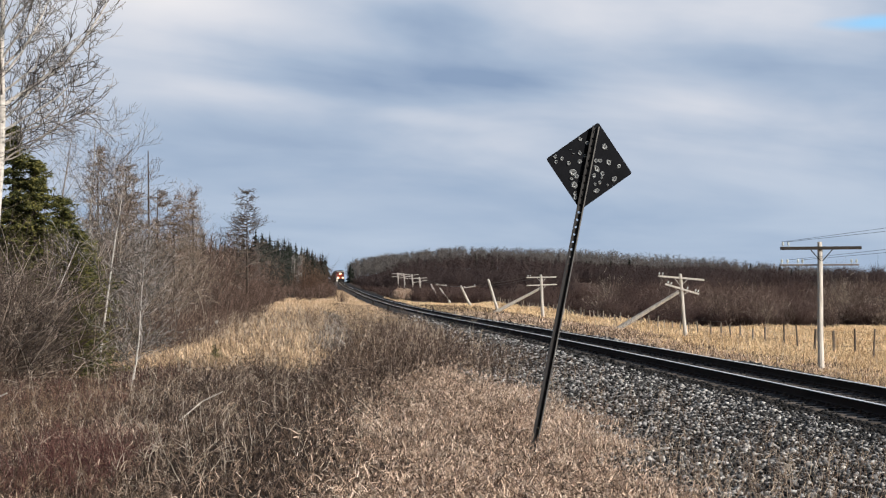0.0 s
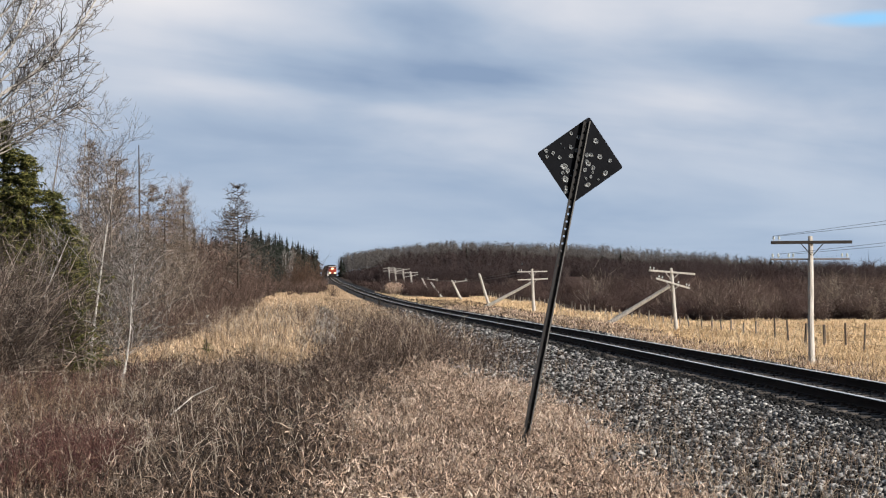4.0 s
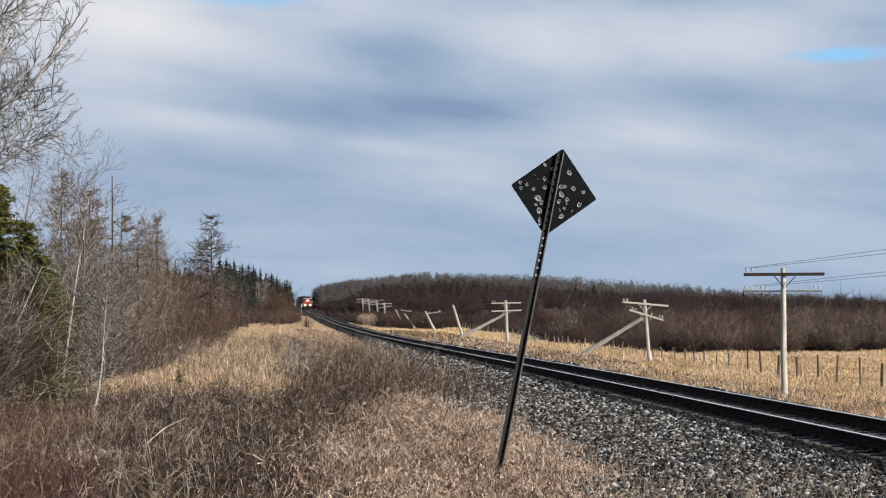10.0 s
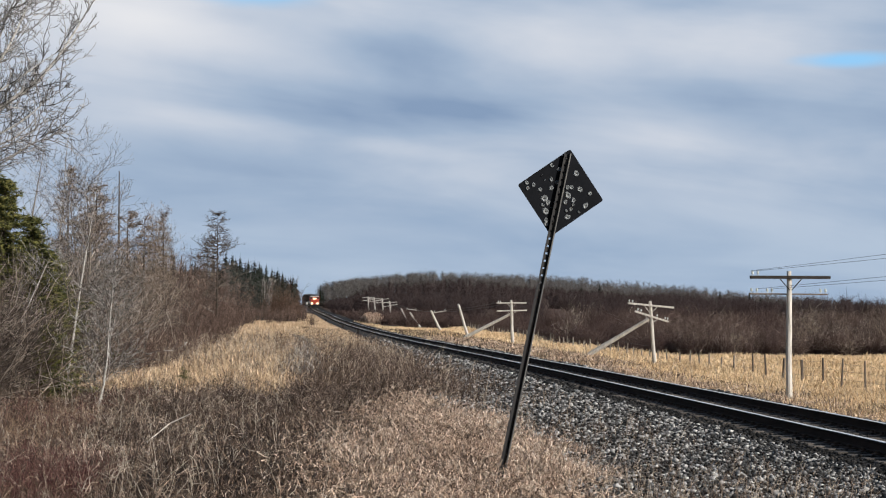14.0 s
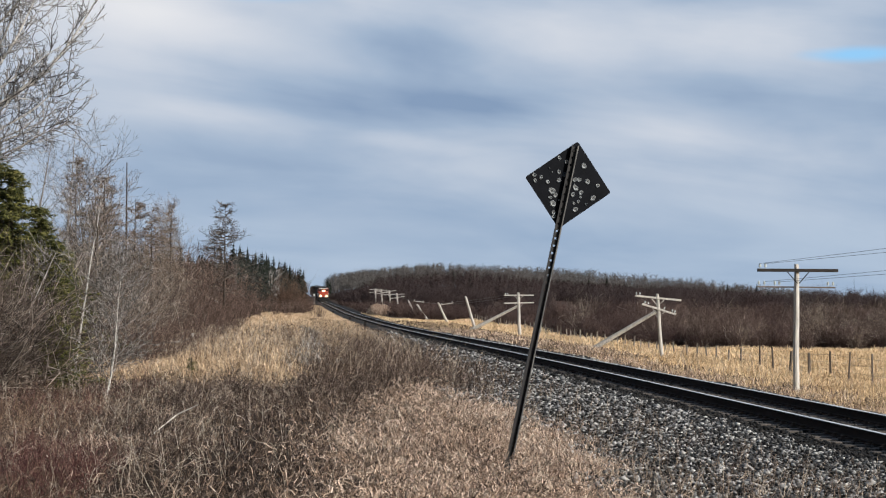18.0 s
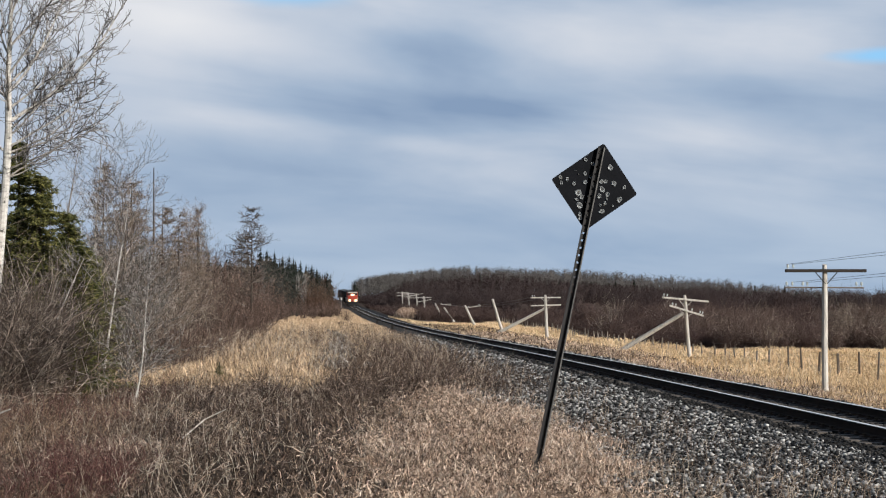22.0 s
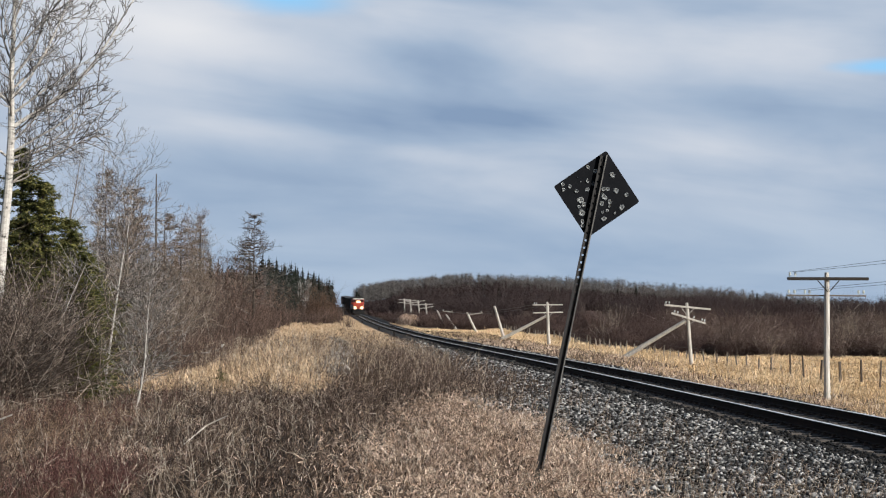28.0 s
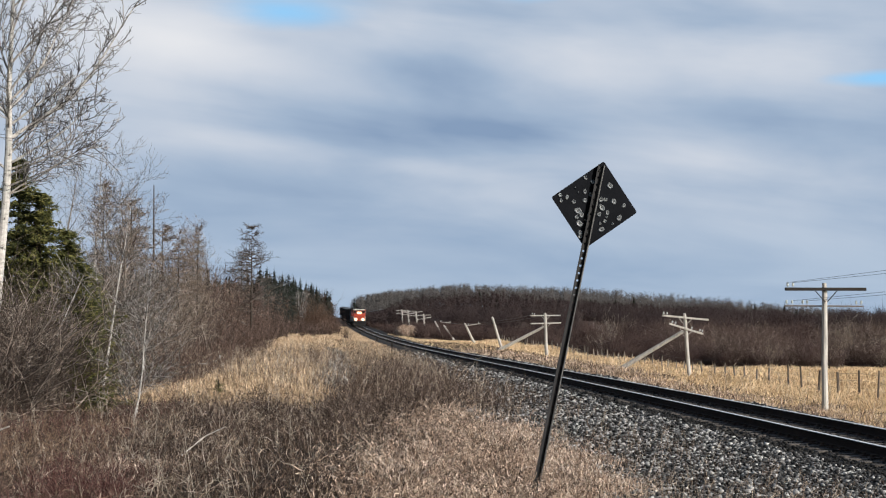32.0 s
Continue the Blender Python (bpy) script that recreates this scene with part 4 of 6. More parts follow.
# ---------------------------------------------------------------- trees
def grow(rng, p, d, length, r, depth, out, wob=0.16, lift=0.05, kids=(3, 5), fork=0.62, spread=0.75, steps=5, start=0.25):
    """A limb of short pieces that bends, thins and carries smaller limbs."""
    step = length / steps
    for k in range(steps):
        d = (d + Vector((rng.gauss(0, wob), rng.gauss(0, wob), rng.gauss(0, wob) + lift))).normalized()
        q = p + d * step
        r1 = r * (1 - 0.72 * (k + 1) / steps) if depth == 0 else r * (1 - 0.55 * (k + 1) / steps)
        r0 = r * (1 - 0.72 * k / steps) if depth == 0 else r * (1 - 0.55 * k / steps)
        out.append((tuple(p), tuple(q), r0, max(r1, 0.004), depth))
        if depth > 0 and (k + 1) / steps > start:
            for _ in range(max(1, round(rng.uniform(*kids) / steps * 1.3))):
                side = Vector((rng.gauss(0, 1), rng.gauss(0, 1), rng.gauss(0.25, 0.6)))
                side = (side - d * side.dot(d)).normalized()
                grow(rng, q, (d * rng.uniform(0.6, 1.0) + side * spread).normalized(), length * fork * rng.uniform(0.65, 1.1) * (1.15 - 0.5 * k / steps),
                     max(r1 * 0.62, 0.0045), depth - 1, out, wob, lift, kids, fork, spread, max(3, steps - 1), 0.2)
        p = q
    return p


def tree_parts(tree, segs, bark, twigs, cut=0.018, label=""):
    big = [s for s in segs if s[4] == 9 or s[2] >= cut]
    small = [s for s in segs if s[4] != 9 and s[2] < cut]
    if big:
        v, f = prisms([s[:4] for s in big], 8)
        o = new("trunk", tri_mesh("trunk", v, f, bark))
        o.parent = tree
        o.data.polygons.foreach_set("use_smooth", [True] * len(o.data.polygons))
    if small:
        v, f = prisms([s[:4] for s in small], 3)
        new("crown", tri_mesh("crown", v, f, twigs)).parent = tree


def big_aspen():
    """The tall pale tree: a straight white trunk, limbs that sweep up and a dense veil of crooked twigs."""
    rng = np.random.default_rng(21)
    x, y = -7.9, 42.0
    foot = Vector(at_land(x, y))
    tree = thing("aspen_tree", Matrix.Translation(foot), "tall bare aspen with white bark and fine upswept twigs", "tree")
    pts = [Vector(p) for p in ((-0.12, 0, -0.3), (-0.02, 0, 1.6), (0.1, 0, 3.4), (0.22, 0, 4.9), (0.27, 0, 6.2), (0.24, 0.05, 7.6), (0.30, 0, 9.0), (0.34, 0, 10.8), (0.40, 0, 13.0))]
    rad = [0.13, 0.12, 0.112, 0.102, 0.088, 0.068, 0.05, 0.03, 0.01]
    part("trunk", Shape().tube(pts, rad, 10), M_BIRCH, tree)

    def on_trunk(h):
        i = max(k for k in range(len(pts) - 1) if pts[k].z <= h)
        return pts[i].lerp(pts[i + 1], (h - pts[i].z) / (pts[i + 1].z - pts[i].z))

    # height on the trunk, heading, rise, length, radius, and how much it turns up on the way
    limbs = [(6.35, 0.05, 0.95, 5.0, 0.052, 0.10), (5.75, -0.15, 0.50, 2.6, 0.036, 0.02), (5.45, 0.25, 0.34, 2.2, 0.03, 0.02), (7.1, 0.3, 1.1, 4.0, 0.036, 0.08), (7.5, -0.5, 1.3, 3.8, 0.034, 0.08),
             (6.9, 2.9, 0.9, 3.0, 0.034, 0.08), (5.6, 3.3, 0.6, 2.6, 0.034, 0.05), (8.2, 0.1, 1.2, 3.2, 0.03, 0.08), (8.0, 2.5, 1.1, 2.8, 0.028, 0.08), (6.1, 1.5, 0.6, 2.6, 0.03, 0.06),
             (6.6, -1.5, 0.7, 2.8, 0.03, 0.06), (9.0, -0.4, 1.3, 2.8, 0.026, 0.08), (5.0, 0.0, 0.25, 0.9, 0.026, 0.03), (7.3, 1.2, 0.9, 2.8, 0.028, 0.08), (4.6, 2.8, 0.4, 1.2, 0.024, 0.04),
             (6.0, 0.1, 0.62, 2.7, 0.032, 0.04), (9.6, 0.6, 1.4, 2.6, 0.024, 0.08), (5.2, -0.05, 0.55, 2.6, 0.028, 0.05), (5.6, 0.5, 0.5, 2.5, 0.028, 0.05), (4.95, 0.15, 0.7, 2.2, 0.026, 0.05), (6.7, -0.2, 0.72, 2.8, 0.032, 0.05)]
    starts, heads = [], []
    for h, a, rise, length, r, up in limbs:
        p0 = on_trunk(h)
        path = wander(rng, np.array([p0]), np.array([[math.cos(a), math.sin(a), rise]]), np.array([length]), 12, 0.085, up * 0.5)[0]
        part("limb", Shape().tube([Vector(q) for q in path], [r * (1 - 0.82 * k / 11) for k in range(12)], 7), M_BIRCH if r > 0.03 else M_BIRCH_THIN, tree)
        k = int(length / 0.185)
        s = rng.uniform(1.0, 10.99, k)
        i = s.astype(int)
        starts.append(path[i] + (path[i + 1] - path[i]) * (s - i)[:, None])
        d = path[i + 1] - path[i]
        heads.append(d / np.linalg.norm(d, axis=1, keepdims=True))
    p, d = np.concatenate(starts), np.concatenate(heads)
    n = len(p)

    def offshoots(p, d, n_each, lo, hi, spread, m, wob, lift):
        """Side shoots from feet p: they fork off the heading d and curve upward."""
        p, d = np.repeat(p, n_each, 0), np.repeat(d, n_each, 0)
        q = rng.normal(0, 1, (len(p), 3))
        q -= d * (q * d).sum(1, keepdims=True)
        q /= np.linalg.norm(q, axis=1, keepdims=True) + 1e-9
        return wander(rng, p, d + q * spread, rng.uniform(lo, hi, len(p)), m, wob, lift)

    def along(path, k):
        """k feet on each path with the heading there."""
        m = path.shape[1]
        i = rng.integers(0, m - 1, (len(path), k))
        f = rng.random((len(path), k, 1))
        a, b = path[np.arange(len(path))[:, None], i], path[np.arange(len(path))[:, None], i + 1]
        e = (b - a).reshape(-1, 3)
        return (a + (b - a) * f).reshape(-1, 3), e / (np.linalg.norm(e, axis=1, keepdims=True) + 1e-9)

    branch = offshoots(p, d, 1, 0.45, 1.35, 0.95, 7, 0.17, 0.07)
    q, e = along(branch, 4)
    twig = offshoots(q, e, 1, 0.18, 0.62, 0.9, 5, 0.24, 0.09)
    q, e = along(twig, 2)
    fine = offshoots(q, e, 1, 0.07, 0.24, 0.9, 3, 0.2, 0.08)
    stuff("crown", [strands(branch, rng.uniform(0.011, 0.018, n), 0.4), strands(twig, 0.0095, 0.5), strands(fine, 0.008, 0.6)], M_TWIG_PALE, "", "", tree)


def bare_tree(x, y, h, r, seed, bark, twigs, label, category="tree", depth=3, lean=(0, 0), lift=0.05, low=0.35, kids=(3, 5), name="bare_tree", spread=0.75, fork=0.5, limbs=12, stray=0.05, cut=0.016):
    rng = random.Random(seed)
    tree = thing(name, Matrix.Translation(at_land(x, y)), label, category)
    segs, p = [], Vector((0, 0, -0.15))
    d = Vector((lean[0], lean[1], 1)).normalized()
    n = 9
    path = [p]
    for k in range(n):
        d = (d + Vector((rng.gauss(0, stray), rng.gauss(0, stray), 0.02))).normalized()
        path.append(path[-1] + d * h / n)
    rad = [r * (1 - 0.9 * k / n) for k in range(n + 1)]
    for k in range(n):
        segs.append((tuple(path[k]), tuple(path[k + 1]), rad[k], max(rad[k + 1], 0.004), 9))
    for _ in range(limbs):
        t = rng.uniform(low, 0.97)
        i = min(int(t * n), n - 1)
        q = path[i].lerp(path[i + 1], t * n - i)
        a = rng.uniform(0, math.tau)
        grow(rng, q, Vector((math.cos(a) * spread, math.sin(a) * spread, rng.uniform(0.35, 0.8))).normalized(), h * 0.34 * (1.25 - t * 0.8) * rng.uniform(0.7, 1.2), max(rad[i] * 0.45, 0.006), depth - 1, segs, 0.13, lift, kids, fork, 0.75, 4, 0.2)
    tree_parts(tree, segs, bark, twigs, cut)
    return tree


def larch(x, y, h, seed, label, bend=0.0, sparse=1.0, width=0.2, arms=(), twigs=None):
    """A leafless larch: a straight mast with tiers of thin spreading boughs."""
    rng = random.Random(seed)
    tree = thing("larch_tree", Matrix.Translation(at_land(x, y)), label, "tree")
    segs, n = [], 10
    path = [Vector((bend * (k / n) ** 2, 0.03 * math.sin(k + seed), h * k / n - 0.1)) for k in range(n + 1)]
    r = h * 0.012
    for k in range(n):
        segs.append((tuple(path[k]), tuple(path[k + 1]), r * (1 - 0.92 * k / n), r * (1 - 0.92 * (k + 1) / n), 9))
    for _ in range(int(46 * sparse)):
        t = rng.uniform(0.22, 0.99) ** 0.8
        i = min(int(t * n), n - 1)
        q = path[i].lerp(path[i + 1], t * n - i)
        a = rng.uniform(0, math.tau)
        length = h * width * (1.12 - t) * rng.uniform(0.6, 1.35) + 0.15
        grow(rng, q, Vector((math.cos(a), math.sin(a), rng.uniform(-0.15, 0.3))).normalized(), length, h * 0.0034, 2, segs, 0.14, 0.02, (5, 8), 0.4, 0.9, 5, 0.15)
    for t, dx, dz, length in arms:
        i = min(int(t * n), n - 1)
        grow(rng, path[i].lerp(path[i + 1], t * n - i), Vector((dx, 0.1, dz)).normalized(), length, h * 0.0042, 2, segs, 0.12, -0.06, (5, 7), 0.32, 0.9, 6, 0.15)
    tree_parts(tree, segs, M_DARKBARK, twigs or M_LARCH, 1.0)
    return tree


def spruce(x, y, h, width, seed, label, z0=0.05, n=260):
    """A spruce: a trunk with drooping boughs that carry short needle sprays."""
    rng = np.random.default_rng(seed)
    tree = thing("spruce_tree", Matrix.Translation(at_land(x, y)), label, "tree")
    part("trunk", Shape().tube([(0, 0, -0.2), (0, 0, h * 0.5), (0, 0, h)], [h * 0.02, h * 0.012, 0.01], 8), M_DARKBARK, tree)
    p0, p1, rr, arrays = [], [], [], []
    t = z0 + (1 - z0) * rng.random(n) ** 1.25
    a = rng.uniform(0, math.tau, n)
    length = width * (1 - t) ** 0.8 * rng.uniform(0.35, 1.2, n) * (1 + 0.28 * np.sin(a * 3 + seed) * np.sin(t * 23 + a) + 0.18 * np.sin(t * 41)) + 0.12
    for k in range(n):
        s = np.linspace(0.12, 1, max(5, int(length[k] * 9)))
        droop = -0.28 * length[k] * s + 0.22 * length[k] * s ** 2.5
        out = np.stack([np.cos(a[k]) * s * length[k], np.sin(a[k]) * s * length[k], t[k] * h + droop], 1)
        m = len(s)
        rep = 6
        q = np.repeat(out, rep, 0) + rng.normal(0, 0.02, (m * rep, 3))
        side = rng.normal(0, 1, (m * rep, 3))
        side[:, 2] = side[:, 2] * 0.4 - 0.25
        side += np.array([np.cos(a[k]), np.sin(a[k]), 0]) * 0.7
        side /= np.linalg.norm(side, axis=1, keepdims=True)
        ln = rng.uniform(0.09, 0.24, m * rep) * (0.6 + 0.5 * (1 - t[k])) * min(1.0, h / 2.5)
        p0.append(q)
        p1.append(q + side * ln[:, None])
    p0, p1 = np.concatenate(p0), np.concatenate(p1)
    stuff("crown", [spikes(p0, p1, rng.uniform(0.011, 0.026, len(p0)) * min(1.0, h / 2.0))], M_SPRUCE, "dark green needles", "", tree)
    return tree


def thicket(name, spots, h, stems, r, seed, mat, label, spread=0.4, fork=4):
    """Bushes of many rising stems that split into twigs; spots: (n, 2)."""
    rng = np.random.default_rng(seed)
    n = len(spots)
    bx, by = np.repeat(spots[:, 0], stems), np.repeat(spots[:, 1], stems)
    k = len(bx)
    base = np.stack([bx + rng.normal(0, 0.12 + 0.05 * h, k), by + rng.normal(0, 0.12 + 0.05 * h, k), 0 * bx], 1)
    base[:, 2] = land(base[:, 0], base[:, 1]) - 0.05
    hh = np.repeat(h * rng.uniform(0.6, 1.15, n), stems) * rng.uniform(0.55, 1.1, k)
    d = np.stack([rng.normal(0, spread, k), rng.normal(0, spread, k), np.ones(k)], 1)
    top = base + d * hh[:, None]
    mid = base + (top - base) * rng.uniform(0.4, 0.6, k)[:, None] + rng.normal(0, 0.07, (k, 3)) * hh[:, None] * np.array([1, 1, 0.2])
    arr = [bent(base, mid, top, r * rng.uniform(0.6, 1.3, k))]
    for level in range(fork):
        s = rng.uniform(0.25, 0.9, k)[:, None]
        q = np.where(s < 0.5, base + (mid - base) * s * 2, mid + (top - mid) * (s * 2 - 1))
        e = d * rng.uniform(0.3, 1.0, k)[:, None] + np.stack([rng.normal(0, 0.5, k), rng.normal(0, 0.5, k), rng.normal(0, 0.2, k)], 1)
        arr.append(spikes(q, q + e * (hh * rng.uniform(0.22, 0.5, k))[:, None], r * rng.uniform(0.3, 0.7, k)))
    return stuff(name, arr, mat, label, "shrub")


def brush_of(rng, base, hh, spread, r, twigs=5, wob=0.2, fine=2):
    """Crooked stems with side twigs and finer twigs on those."""
    k = len(base)
    d = np.stack([rng.normal(0, spread, k), rng.normal(0, spread, k), np.ones(k)], 1)
    stem = wander(rng, base, d, hh, 5, wob)
    arr = [strands(stem, r * rng.uniform(0.6, 1.3, k))]
    for _ in range(twigs):
        i = rng.integers(1, 4, k)
        f = rng.random(k)[:, None]
        a, b = stem[np.arange(k), i], stem[np.arange(k), i + 1]
        q = a + (b - a) * f
        e = (b - a) / (np.linalg.norm(b - a, axis=1, keepdims=True) + 1e-9) * 0.5 + rng.normal(0, 0.55, (k, 3)) + np.array([0, 0, 0.15])
        ln = hh * rng.uniform(0.12, 0.42, k)
        tw = wander(rng, q, e, ln, 4, 0.25)
        arr.append(strands(tw, r * rng.uniform(0.35, 0.6, k), 0.3))
        for j in range(1, 1 + fine):
            g = tw[:, j] + (rng.normal(0, 0.6, (k, 3)) + e * 0.6) * (ln * rng.uniform(0.3, 0.7, k))[:, None]
            arr.append(spikes(tw[:, j], g, r * 0.35))
    return arr


def brush(name, spots, h, stems, r, seed, mat, label, spread=0.35, twigs=5, wob=0.2, fine=1):
    rng = np.random.default_rng(seed)
    bx, by = np.repeat(spots[:, 0], stems), np.repeat(spots[:, 1], stems)
    k = len(bx)
    x, y = bx + rng.normal(0, 0.1 + 0.06 * h, k), by + rng.normal(0, 0.1 + 0.06 * h, k)
    base = np.stack([x, y, land(x, y) - 0.05], 1)
    hh = np.repeat(h * rng.uniform(0.65, 1.15, len(spots)), stems) * rng.uniform(0.5, 1.1, k)
    return stuff(name, brush_of(rng, base, hh, spread, r, twigs, wob, fine), mat, label, "shrub")


def bush(x, y, h, stems, r, seed, mat, fine_mat, label, spread=0.35, twigs=5, wob=0.26):
    """One leafless bush."""
    rng = np.random.default_rng(seed)
    p = at_land(x, y)
    base = np.stack([rng.normal(0, 0.08 * h, stems), rng.normal(0, 0.08 * h, stems), np.full(stems, -0.08)], 1)
    arr = brush_of(rng, base, h * rng.uniform(0.45, 1.1, stems), spread, r, twigs, wob)
    b = thing("bush", Matrix.Translation(p), label, "shrub", "leafless bushes at the wood's edge")
    stuff("stem_clump", arr[:1], mat, "", "", b)
    stuff("twig_mass", arr[1:], fine_mat, "", "", b)
    return b


def far_conifers(name, x, y, h, w, seed, mat, label, rep=120):
    rng = np.random.default_rng(seed)
    n = len(x)
    t = rng.random((n, rep)) ** 0.8
    a = rng.uniform(0, math.tau, (n, rep))
    rad = w[:, None] * (1 - t) ** 0.9 * rng.uniform(0.5, 1.15, (n, rep)) + 0.1
    z = land(x, y)
    c = np.stack([np.repeat(x[:, None], rep, 1), np.repeat(y[:, None], rep, 1), z[:, None] + h[:, None] * (0.08 + 0.92 * t)], -1)
    o = np.stack([np.cos(a) * rad, np.sin(a) * rad, -rad * 0.45], -1)
    p0, p1 = c.reshape(-1, 3), (c + o).reshape(-1, 3)
    mast0 = np.stack([x, y, z], 1)
    mast1 = mast0 + np.stack([0 * x, 0 * x, h * 1.06], 1)
    arr = [spikes(p0, p1, np.repeat(h * 0.075, rep) * (1.05 - t.ravel()) * rng.uniform(0.6, 1.4, n * rep)), spikes(mast0, mast1, h * 0.02)]
    return stuff(name, arr, mat, label, "trees")


def far_bare(name, x, y, h, seed, mat, label, rep=26, r=0.05, flare=0.16):
    """Bare trees far off: thin masts that end below a rounded broom of fine twigs."""
    rng = np.random.default_rng(seed)
    n = len(x)
    z = land(x, y)
    foot = np.stack([x, y, z], 1)
    top = foot + np.stack([rng.normal(0, 0.03, n) * h, rng.normal(0, 0.03, n) * h, h * 0.86], 1)
    arr = [spikes(foot, top, h * 0.006 + r * 0.4)]
    s = rng.uniform(0.25, 1.0, (n, rep))
    q = foot[:, None] + (top - foot)[:, None] * s[..., None]
    ln = h[:, None] * (1.1 - 0.75 * s) * rng.uniform(0.2, 0.42, (n, rep))
    e = np.stack([rng.normal(0, flare * 2.2, (n, rep)), rng.normal(0, flare * 2.2, (n, rep)), rng.uniform(0.15, 1.0, (n, rep))], -1)
    arr.append(spikes(q.reshape(-1, 3), (q + e * ln[..., None]).reshape(-1, 3), r * rng.uniform(0.5, 1.2, n * rep)))
    return stuff(name, arr, mat, label, "trees")


def build_left_wood():
    big_aspen()
    spruce(-8.15, 46.5, 6.3, 1.9, 31, "tall green spruce behind a white aspen", z0=0.0, n=520)
    spruce(-7.5, 46.0, 5.35, 2.3, 35, "dense green spruce standing among bare brush", z0=0.0, n=560)
    spruce(-6.75, 46.0, 4.35, 1.75, 36, "olive green spruce standing among bare brush", z0=0.0, n=420)
    spruce(-5.95, 45.0, 3.2, 1.0, 32, "low green spruce at the wood's edge", z0=0.0, n=300)
    spruce(-5.45, 39.5, 3.2, 0.8, 34, "green spruce half hidden in bare brush", z0=0.0, n=300)
    spruce(-8.6, 40.0, 3.9, 1.6, 33, "dark green spruce beside a white aspen", n=300)
    bare_tree(-3.26, 30.0, 2.8, 0.018, 41, M_BIRCH, M_TWIG_PALE, "slender young birch with white bark", name="birch_tree", limbs=34, low=0.12, lean=(0.18, 0), stray=0.06, cut=0.011)
    spruce(-4.8, 35.0, 1.5, 0.8, 37, "low dark spruce at the foot of bare brush", z0=0.0, n=220)
    larch(-7.35, 58.0, 6.9, 58, "slender reddish larch behind bare brush", width=0.13, sparse=1.7)
    bare_tree(-3.35, 31.0, 1.9, 0.013, 47, M_BIRCH, M_TWIG_PALE, "slender young birch with white bark", name="birch_tree", limbs=14, low=0.15, lean=(0.3, 0), stray=0.1, cut=0.011)
    bare_tree(-6.0, 37.0, 3.2, 0.03, 48, M_BIRCH, M_TWIG_PALE, "thin white-barked birch among brush", name="birch_tree", limbs=18, low=0.25, lean=(0.22, 0), stray=0.07, cut=0.011)
    bare_tree(-7.35, 94.0, 6.4, 0.07, 49, M_BIRCH_THIN, M_TWIG_PALE, "pale bare aspen with a narrow upswept crown", name="aspen_tree", limbs=34, low=0.35, lift=0.12, spread=0.35)
    bare_tree(-6.6, 96.0, 7.2, 0.065, 50, M_BIRCH_THIN, M_EDGE, "pale bare aspen with a narrow upswept crown", name="aspen_tree", limbs=60, low=0.35, lift=0.12, spread=0.35)
    bare_tree(-4.85, 38.0, 4.6, 0.032, 42, M_BIRCH, M_TWIG_PALE, "thin white-barked birch among brush", name="birch_tree", limbs=20, lean=(0.16, 0), stray=0.06, cut=0.011)
    bare_tree(-5.9, 50.0, 6.0, 0.05, 43, M_BARK, M_TWIG_GREY, "bare grey sapling in the thicket", limbs=18)
    bare_tree(-6.75, 52.0, 7.6, 0.05, 44, M_BIRCH_THIN, M_TWIG_PALE, "pale bare aspen behind a spruce", name="aspen_tree", limbs=22)
    bare_tree(-8.6, 57.0, 8.0, 0.06, 45, M_BARK, M_TWIG_PALE, "pale bare aspen behind a spruce", name="aspen_tree", limbs=22)
    bare_tree(-7.0, 60.0, 6.4, 0.06, 46, M_BARK, M_TWIG_GREY, "bare grey tree in the thicket", limbs=20)
    larch(-6.4, 58.0, 6.2, 51, "bare brown larch at the wood's edge", width=0.2, sparse=1.25)
    larch(-7.3, 66.0, 6.9, 52, "bare brown larch in the thicket", width=0.2, sparse=1.25)
    larch(-6.1, 66.0, 6.0, 53, "bare brown larch in the thicket", width=0.2, sparse=1.25)
    larch(-5.3, 64.0, 5.4, 54, "slim bare larch beside a dead snag", width=0.19, sparse=1.5)
    snag = thing("dead_snag", Matrix.Translation(at_land(-6.45, 66.0)), "tall thin dead tree trunk without branches", "tree")
    part("trunk", Shape().tube([(0, 0, -0.2), (0.03, 0, 3), (0.0, 0, 7.3)], [0.06, 0.045, 0.018], 8), M_DARKBARK, snag)
    larch(-6.6, 92.0, 7.3, 55, "bare larch with upswept boughs", width=0.16, sparse=1.8)
    larch(-4.85, 120.0, 9.0, 56, "tall open larch standing above the brush", width=0.33, sparse=1.7, twigs=M_LARCH_GREY, arms=((0.42, 1, 0.5, 2.9), (0.5, -1, 0.3, 2.2), (0.55, 1, 0.6, 2.3), (0.62, -1, 0.6, 2.0), (0.36, -1, 0.3, 2.0), (0.3, 1, 0.2, 2.2)))
    larch(-5.6, 121.0, 7.0, 57, "small bare larch beside a taller one", width=0.2, sparse=1.2)
    for k, (x, y, h) in enumerate(((-7.0, 90, 5.2), (-5.9, 88, 4.6), (-8.0, 96, 5.5), (-6.5, 110, 5.2), (-9, 100, 6), (-4.9, 98, 3.9), (-7.5, 78, 5.5), (-6.3, 74, 4.6))):
        bare_tree(x, y, h, 0.05, 60 + k, M_BARK, M_TWIG_GREY, "bare grey-brown tree in the thicket", limbs=14)
    near = random.Random(69)
